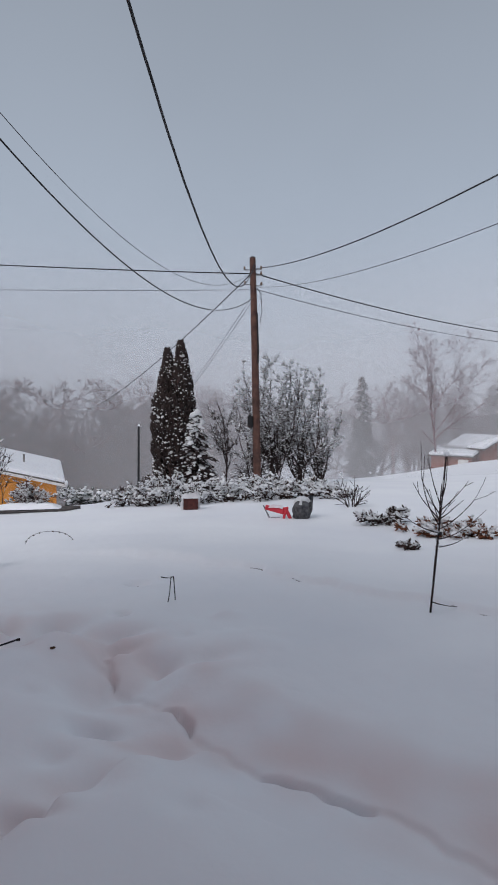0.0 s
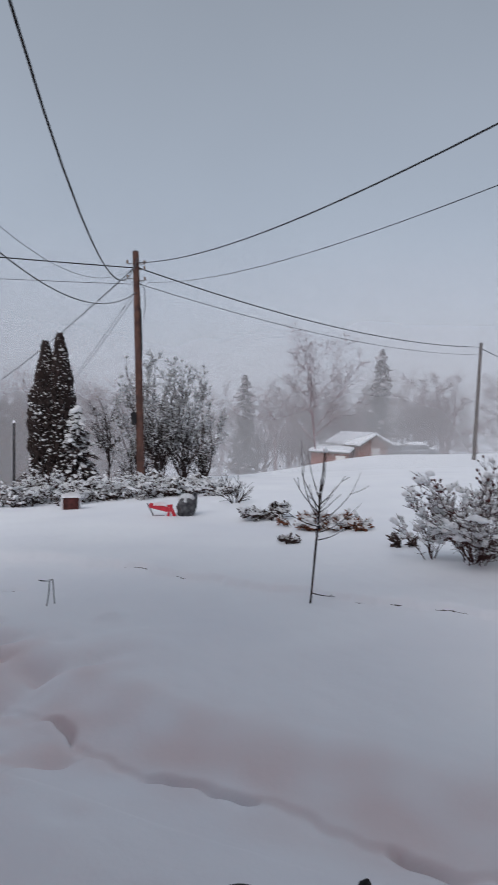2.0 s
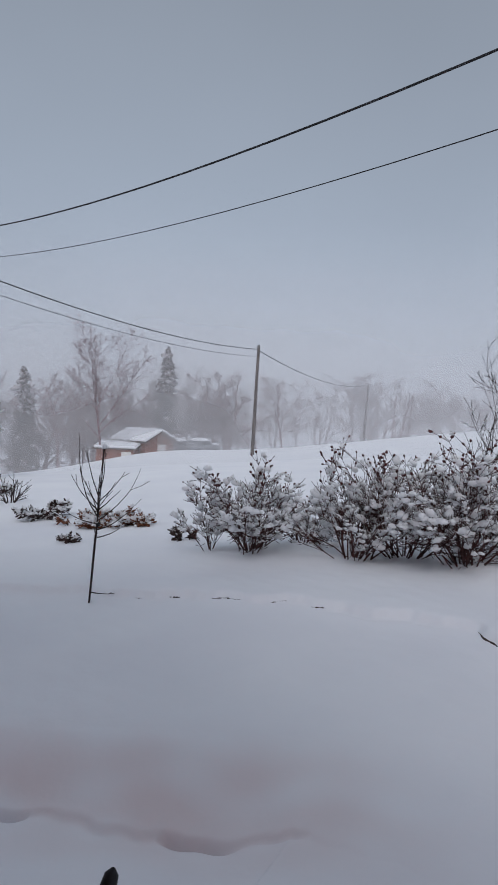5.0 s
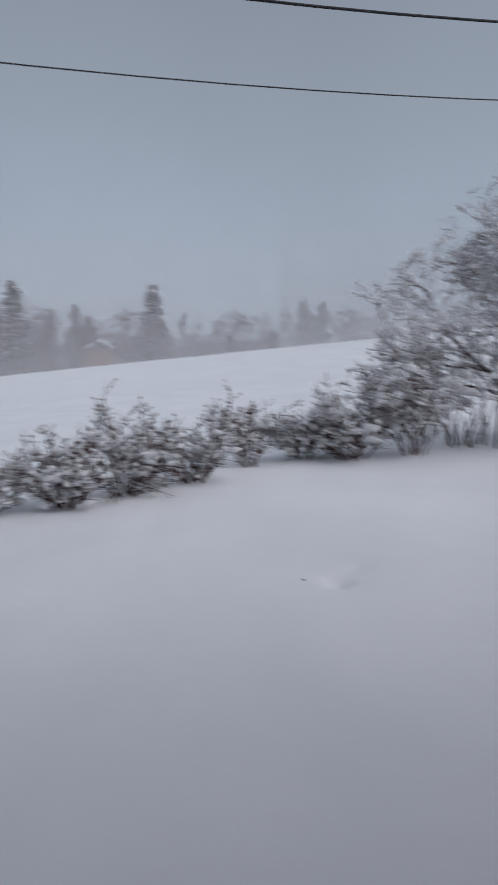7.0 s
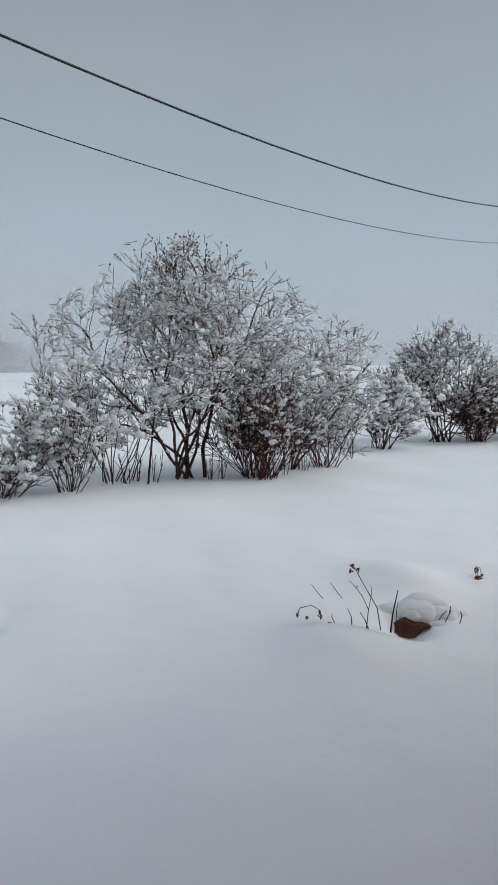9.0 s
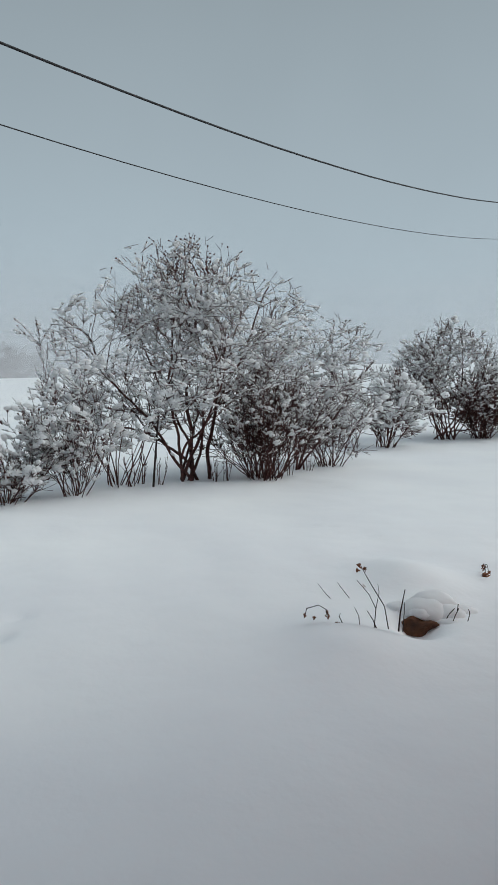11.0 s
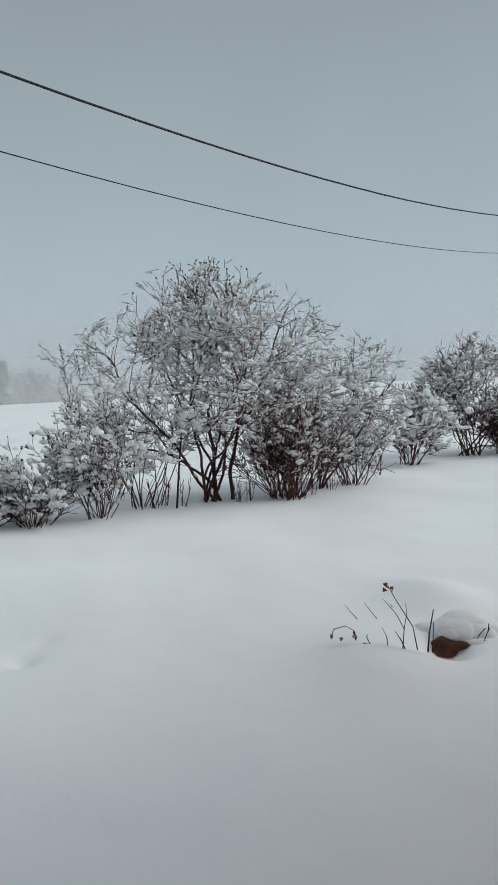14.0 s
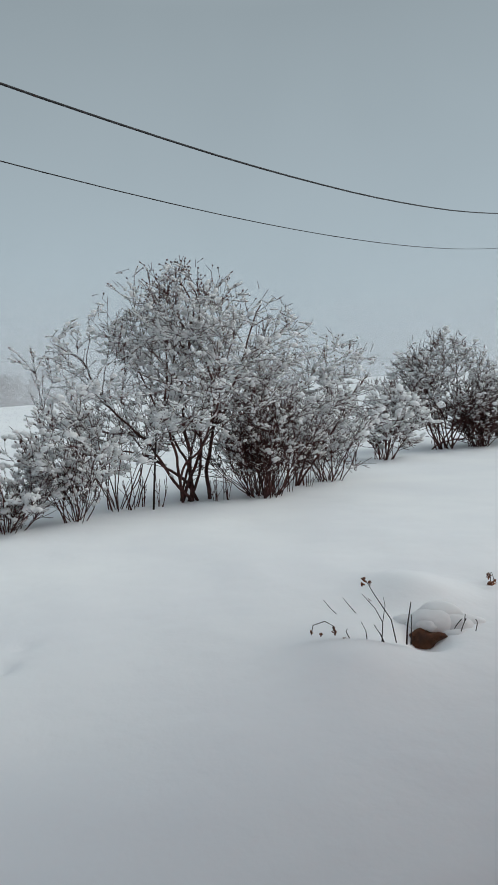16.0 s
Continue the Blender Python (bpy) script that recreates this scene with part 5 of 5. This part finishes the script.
arch = thing("dead_stalk", "thin dead stalk bent into an arch over snow", "dead stalk", (x, y, z - 0.03), 16)
t = np.linspace(0, math.pi, 12)
part("stem", tube_path("stem", np.stack([np.cos(t) * 0.4, t * 0, np.sin(t) * 0.22], axis=1), 0.0035, 5), BARK, arch)
part("leaves", lumps("leaves", np.stack([np.cos(t) * 0.4, t * 0 + 0.01, np.sin(t) * 0.22 - 0.01], axis=1), rng.normal(0, 1, (12, 3)), rng.uniform(0.008, 0.022, (12, 3)), rng), LEAF_DARK, arch)
x, y, z = snow_at(22.0, 5.8)
stick = thing("stick", "dark stick poking out of the snow", "stick", (x, y, z), 0)
part("shaft", tube_path("shaft", [(-0.25, 0.0, -0.03), (-0.08, 0, 0.05), (0.12, 0.01, 0.12), (0.15, 0.01, 0.125)], [0.008, 0.008, 0.009, 0.016], 6), RUBBER, stick)
shrub("shrub", "thin bare twigs sticking out of snow", "shrub", 24.4, 9.2, 0.5, 0.6, 12, 92, BARK_RED, levels=((6, 38, 0.4, 0.3), (4, 40, 0.4, 0.2)), snow=0.5, clump=0.035, radius=0.006)
shrub("shrub", "thin bare twigs sticking out of snow", "shrub", 24.9, 6.6, 0.22, 0.3, 5, 93, levels=((3, 38, 0.4, 0.3),), radius=0.004, snow=0.4, clump=0.02)
shrub("shrub", "rounded bare shrub by the ochre cottage", "shrub", 19.6, 17.0, 0.85, 0.95, 30, 94, BARK_RED, ((7, 40, 0.4, 0.3), (5, 42, 0.45, 0.2)), 0.6, 0.035, 0.2, 0.02, 0.007, 0.09, 0.1)
shrub("young_tree", "thin bare tree by the ochre cottage", "tree", 22.0, 17.5, 1.6, 0.5, 3, 95, levels=((7, 40, 0.4, 0.35), (3, 40, 0.4, 0.3)), snow=0.3, clump=0.02, lift=0.1, radius=0.014)
for i, (az, d) in enumerate(((15.6, 19.2), (14.6, 19.4))):
    low_bush("garden_bush", "low evergreen bush heaped with snow", "bush", az, d, 0.55, 0.6, 96 + i, SPRUCE, count=160, clump=0.06)
x, y, z = snow_at(20.0, 16.3)
logs = thing("log_pile", "few grey logs lying under snow by a shrub", "log pile", (x, y, z), 14)
for i in range(5):
    part("log", tube_path("log", [(-1.1 + 0.15 * i, 0.1 * i, 0.04), (0.1, 0.1 * i + 0.02, 0.05), (1.0 + 0.08 * i, 0.1 * i, 0.05)], 0.045, 8), BARK_GREY, logs)
part("snow", snow_pad(1.7, 0.5, 0.12, (0, 0.2, 0.09)), SNOW, logs, "white snow on top")

# red trestle and grey sack
x, y, z = snow_at(-3.05, 12.9)
tres = thing("trestle", "small red painted trestle half buried in snow", "trestle", (x, y, z - 0.02), -3)


def bar(name, a, b, w, mat, parent, label=""):
    a, b = Vector(a), Vector(b)
    bm = bmesh.new()
    bmesh.ops.create_cube(bm, size=1.0)
    bmesh.ops.scale(bm, vec=(w[0], w[1], (b - a).length), verts=bm.verts)
    bmesh.ops.bevel(bm, geom=bm.edges[:], offset=min(w) * 0.2, segments=1, affect="EDGES")
    bmesh.ops.transform(bm, matrix=Matrix.Translation((a + b) / 2) @ (b - a).to_track_quat("Z", "Y").to_matrix().to_4x4(), verts=bm.verts)
    return part(name, bm, mat, parent, label)


bar("beam", (-0.32, 0, 0.25), (0.08, 0, 0.15), (0.10, 0.10), RED_PLASTIC, tres)
bar("leg", (-0.36, 0, 0.29), (-0.22, 0.02, 0.0), (0.035, 0.03), STEEL, tres, "bare grey metal leg")
bar("leg", (0.13, -0.03, 0.26), (0.07, -0.05, 0.0), (0.05, 0.05), RED_PLASTIC, tres)
bar("leg", (0.11, 0.0, 0.24), (0.22, 0.0, 0.0), (0.09, 0.07), RED_PLASTIC, tres)
bar("brace", (0.05, 0.0, 0.22), (0.17, 0, 0.24), (0.05, 0.05), RED_PLASTIC, tres)
bar("foot", (-0.2, 0.02, 0.012), (0.0, 0.03, 0.012), (0.03, 0.03), STEEL, tres, "bare grey metal foot")
part("snow_load", snow_pad(0.3, 0.14, 0.05, (-0.1, 0, 0.25), 0, 0), SNOW_SOFT, tres, "white snow on the beam")
x, y, z = snow_at(-5.0, 12.9)
sack = thing("sack", "crumpled grey sack standing open in the snow", "sack", (x, y, z - 0.03), 10)
bm = bmesh.new()
rows = []
for h, r in ((0.0, 0.13), (0.08, 0.18), (0.2, 0.21), (0.32, 0.20), (0.40, 0.17)):
    rows.append([bm.verts.new((math.cos(k * 0.3927) * r * rng.uniform(0.85, 1.15) + h * 0.12, math.sin(k * 0.3927) * r * rng.uniform(0.85, 1.15), h + (0.12 if k in (0, 1, 15) and h > 0.3 else 0) + rng.uniform(-0.02, 0.02))) for k in range(16)])
for a, b in zip(rows, rows[1:]):
    for k in range(16):
        bm.faces.new((a[k], a[(k + 1) % 16], b[(k + 1) % 16], b[k]))
bm.faces.new(list(reversed(rows[0])))
bmesh.ops.solidify(bm, geom=bm.faces[:], thickness=0.012)
part("bag", bm, BUCKET, sack)
part("snow_load", snow_pad(0.3, 0.3, 0.14, (0.02, 0, 0.34), 20), SNOW_SOFT, sack, "white snow filling the mouth")

# dark red box on posts
x, y, z = snow_at(5.35, 15.3)
crate = thing("fire_box", "dark red rusty box on posts with a snow cap", "box", (x, y, z), 6)
part("body", box(0.36, 0.3, 0.30, (0, 0, 0.15), 0.015), RUST, crate)
for s in (-0.2, 0.2):
    part("snow_post", tube_path("snow_post", [(s, -0.02, -0.1), (s * 1.02, -0.02, 0.18), (s, -0.02, 0.35)], 0.03, 8), SNOW_SOFT, crate, "post plastered with snow")
part("snow_cap", snow_pad(0.46, 0.36, 0.09, (0, 0, 0.30)), SNOW_SOFT, crate, "white snow cap")

# ---------------------------------------------------------------- birch hanging in from the side
bx, by, bz = on_ground(26.2, 30)
birch = bare_tree("birch", "drooping bare birch with frosted hanging twigs", "tree", (bx, by, bz), 15.0, 120, BARK_GREY, snow=0.5, clump=0.05, dense=0.9, seg=0.5, crown=0.30, trunk=0.2, radius=0.16, angle=70)
for az, d, tall in ((-43.6, 86, 0.95), (-45.0, 87, 0.9)):
    x, y, z = on_ground(az, d)
    copy_thing(kinds[3], pose(x, y, z, 0, 0, az * 7)).scale = (0.6, 0.6, tall)

# ---------------------------------------------------------------- withered plants near the path
def dead_plant(name, label, az, d, stalks, seed, tall, wide, leaves):
    rng = np.random.default_rng(seed)
    ob = thing(name, label, "withered plant", snow_at(az, d, -0.02), 0, "withered plants in the snow")
    starts = [((rng.normal(0, wide), rng.normal(0, wide * 0.5), 0), (rng.normal(0, 0.45), rng.normal(0, 0.3), 1), tall * rng.uniform(0.4, 1.0), 0.0035) for _ in range(stalks)]
    segs = grow(rng, starts, ((1, 40, 0.3, 0.4),), 0.16, 0.0, 0.045)
    part("stalks", tubes("stalks", segs[:, :8], 4), BARK, ob)
    tip = segs[rng.choice(len(segs), min(leaves, len(segs)), replace=False)]
    part("leaves", lumps("leaves", tip[:, 3:6], rng.normal(0, 1, (len(tip), 3)), np.stack([rng.uniform(0.008, 0.02, len(tip)), rng.uniform(0.005, 0.012, len(tip)), rng.uniform(0.002, 0.005, len(tip))], axis=1), rng), LEAF_BROWN, ob, "curled brown leaves")
    part("snow_load", snow_on("snow_load", segs, rng, 0.25, 0.014, 0), SNOW_SOFT, ob, "small snow clumps")["kind"] = "stuff"
    return ob


def stalk_plant(name, label, at_, lines, heads):
    """A plant of a few bent stalks, each a short line of points, with curled heads."""
    ob = thing(name, label, "withered plant", at_, 0, "withered plants in the snow")
    for pts, r in lines:
        part("stalk", tube_path("stalk", pts, np.linspace(r, r * 0.5, len(pts)), 5), BARK, ob)
    rng = np.random.default_rng(4)
    for p, s in heads:
        n = 5
        part("leaf_head", lumps("leaf_head", np.array(p) + rng.normal(0, s * 0.5, (n, 3)), rng.normal(0, 1, (n, 3)), np.stack([rng.uniform(0.7, 1.2, n) * s, rng.uniform(0.3, 0.6, n) * s, rng.uniform(0.15, 0.3, n) * s], axis=1), rng), LEAF_BROWN, ob, "curled brown leaf")
    return ob


px, py, pz = snow_at(-133.6, 4.5)


def rel(side, up, back=0.0):
    """A spot beside the plant: metres to its side, up and back."""
    f = Vector((px, py, 0)).normalized()
    r = Vector((f.y, -f.x, 0))
    v = r * side + f * back
    return (v.x, v.y, up)


plant_lines = [([rel(0.20, -0.02), rel(0.17, 0.14), rel(0.05, 0.33), rel(0.0, 0.42)], 0.0045), ([rel(0.10, -0.02), rel(0.11, 0.12), rel(0.06, 0.22), rel(-0.03, 0.32)], 0.004),
               ([rel(0.11, 0.12), rel(0.13, 0.24), rel(0.12, 0.30)], 0.003), ([rel(0.27, -0.03), rel(0.28, 0.10), rel(0.31, 0.27)], 0.007), ([rel(0.30, -0.03), rel(0.305, 0.06), rel(0.31, 0.18)], 0.005),
               ([rel(0.0, -0.03), rel(-0.01, 0.06), rel(-0.04, 0.12)], 0.004), ([rel(0.12, -0.03), rel(0.09, 0.04), rel(0.05, 0.10)], 0.005), ([rel(-0.08, 0.16, 0.1), rel(-0.13, 0.22, 0.1), rel(-0.17, 0.27, 0.1)], 0.003),
               ([rel(-0.22, 0.15, 0.1), rel(-0.27, 0.20, 0.1), rel(-0.31, 0.25, 0.1)], 0.003), ([rel(-0.40, 0.02), rel(-0.385, 0.09), rel(-0.30, 0.12), rel(-0.24, 0.09), rel(-0.23, 0.04)], 0.004),
               ([rel(-0.12, -0.01), rel(-0.15, 0.05), rel(-0.14, 0.07)], 0.004)]
stalk_plant("withered_plant", "withered plant stalks sticking out of the snow", (px, py, pz), plant_lines, [(rel(-0.02, 0.41), 0.025), (rel(0.03, 0.40), 0.015), (rel(-0.235, 0.05), 0.022), (rel(-0.40, 0.04), 0.015), (rel(-0.33, 0.03), 0.013), (rel(-0.14, 0.0), 0.022), (rel(0.02, 0.28), 0.010)])
x, y, z = snow_at(-138.6, 4.93)


def pebble(size, seed, rough=0.25):
    """A rounded uneven body from a fine ball."""
    bm = bmesh.new()
    bmesh.ops.create_icosphere(bm, subdivisions=3, radius=1.0)
    for v in bm.verts:
        k = 1 + rough * noise.noise(v.co * 1.4 + Vector((seed, 0, 0))) + rough * 0.4 * noise.noise(v.co * 4 + Vector((0, seed, 0)))
        v.co = Vector((v.co.x * size[0], v.co.y * size[1], v.co.z * size[2])) * k
    return bm


hollow = part("stone", pebble((0.15, 0.09, 0.085), 3.0, 0.6), STONE, smooth=True)
hollow.location, hollow.rotation_euler = (x, y, z - 0.015), (0.2, 0.1, 0.8)
tagged(hollow, "brown mossy stone showing under a snow mound", "stone", "stones in the snow")
heap = thing("snow_heap", "clods of snow heaped over a buried plant", "snow heap", (x, y, z), math.degrees(math.atan2(y, x)) - 90)
# own axes: y away from the viewer, x to the side
for i, (sx_, sy_, sz_, r) in enumerate(((0.05, 0.16, 0.13, 0.15), (0.22, 0.2, 0.10, 0.13), (-0.12, 0.2, 0.10, 0.11), (0.12, 0.32, 0.17, 0.15), (0.34, 0.3, 0.08, 0.12), (0.24, 0.05, 0.04, 0.08), (-0.26, 0.12, 0.05, 0.08), (0.02, 0.05, 0.135, 0.07), (-0.4, 0.1, 0.03, 0.07), (-0.52, 0.06, 0.02, 0.08))):
    ob = part("clod", pebble((r * 1.25, r * 1.0, r * 0.62), 5.0 + i, 0.22), SNOW_SOFT, heap, smooth=True)
    ob.location = (sx_, sy_, sz_ * 0.7)
for i in range(4):
    a0 = (0.20 + (0.0, 0.05, 0.07, 0.16)[i], 0.02 + (0.03, 0.0, 0.09, 0.04)[i], 0.0)
    part("stalk", tube_path("stalk", smooth_line([a0, (a0[0] + 0.03, a0[1], 0.09 + 0.01 * i), (a0[0] + 0.08 - 0.02 * i, a0[1] + 0.02, 0.15 + 0.012 * (i % 3))], 4), 0.0035, 5), BARK, heap, "dark dead stalk")

x, y, z = snow_at(-144.3, 6.1)
stalk_plant("withered_plant", "withered plant with one brown hanging leaf", (x, y, z), [([(0, 0, -0.03), (0.02, -0.02, 0.10), (-0.05, 0.05, 0.12), (-0.10, 0.09, 0.06)], 0.004), ([(0, 0, 0.03), (0.06, -0.05, 0.10), (0.08, -0.07, 0.06)], 0.003)], [((-0.10, 0.09, 0.05), 0.02), ((-0.02, 0.02, -0.0), 0.035), ((0.08, -0.07, 0.05), 0.02), ((0.03, -0.03, 0.08), 0.018)])
rng = np.random.default_rng(31)

# weathered bench up the slope
x, y, z = snow_at(-146.9, 25.5)
bench = thing("bench", "dark wooden bench rail under snow", "bench", (x, y, z), 33)
part("seat", box(2.0, 0.4, 0.07, (0, 0, 0.42), 0.01), BARK, bench)
for s in (-0.75, 0.75):
    part("leg", box(0.12, 0.3, 0.5, (s, 0, 0.14), 0.01), BARK, bench)
part("snow_load", snow_pad(2.0, 0.45, 0.16, (0, 0, 0.456)), SNOW_SOFT, bench, "thick white snow")

# ---------------------------------------------------------------- kick sled leaning by the steps
gx, gy = at(-14.0, 0.98)
gz = float(snow_height(np.array([gx]), np.array([gy]))[0])
sled = thing("kick_sled", "black-handled kick sled standing in the snow", "kick sled", (gx, gy, gz), -15)
bar_pts = [(-0.125, -0.05, 0.6), (-0.128, -0.02, 0.85), (-0.118, 0, 0.93), (-0.095, 0, 0.97), (-0.06, 0, 0.987), (-0.02, 0, 0.983), (0.06, 0, 0.962), (0.11, -0.01, 0.925), (0.135, -0.02, 0.88)]
part("handlebar", tube_path("handlebar", smooth_line(bar_pts), 0.0095, 12), RUBBER, sled, "black bent tube")
part("upright", tube_path("upright", [(-0.125, -0.05, 0.61), (-0.12, 0.02, 0.3), (-0.12, 0.1, -0.05)], 0.012, 10), RUBBER, sled)
part("upright", tube_path("upright", [(0.135, -0.02, 0.93), (0.19, 0.05, 0.4), (0.19, 0.12, -0.05)], 0.012, 10), RUBBER, sled)
part("grip", tube_path("grip", [(0.133, -0.02, 0.935), (0.139, -0.01, 0.957), (0.148, 0.005, 0.988), (0.154, 0.012, 1.004), (0.157, 0.015, 1.012)], [0.012, 0.0145, 0.0145, 0.012, 0.003], 14), RUBBER, sled, "black rubber grip")
part("seat", box(0.36, 0.26, 0.025, (0.035, 0.10, 0.33), 0.008), PLANK, sled, "grey wooden seat")
part("seat_snow", snow_pad(0.36, 0.26, 0.10, (0.035, 0.10, 0.344)), SNOW_SOFT, sled, "snow on the seat")
part("grip_snow", lumps("grip_snow", [(0.10, 0.0, 0.93)], [(1, 0, -0.3)], [(0.035, 0.02, 0.018)], rng), SNOW_SOFT, sled)
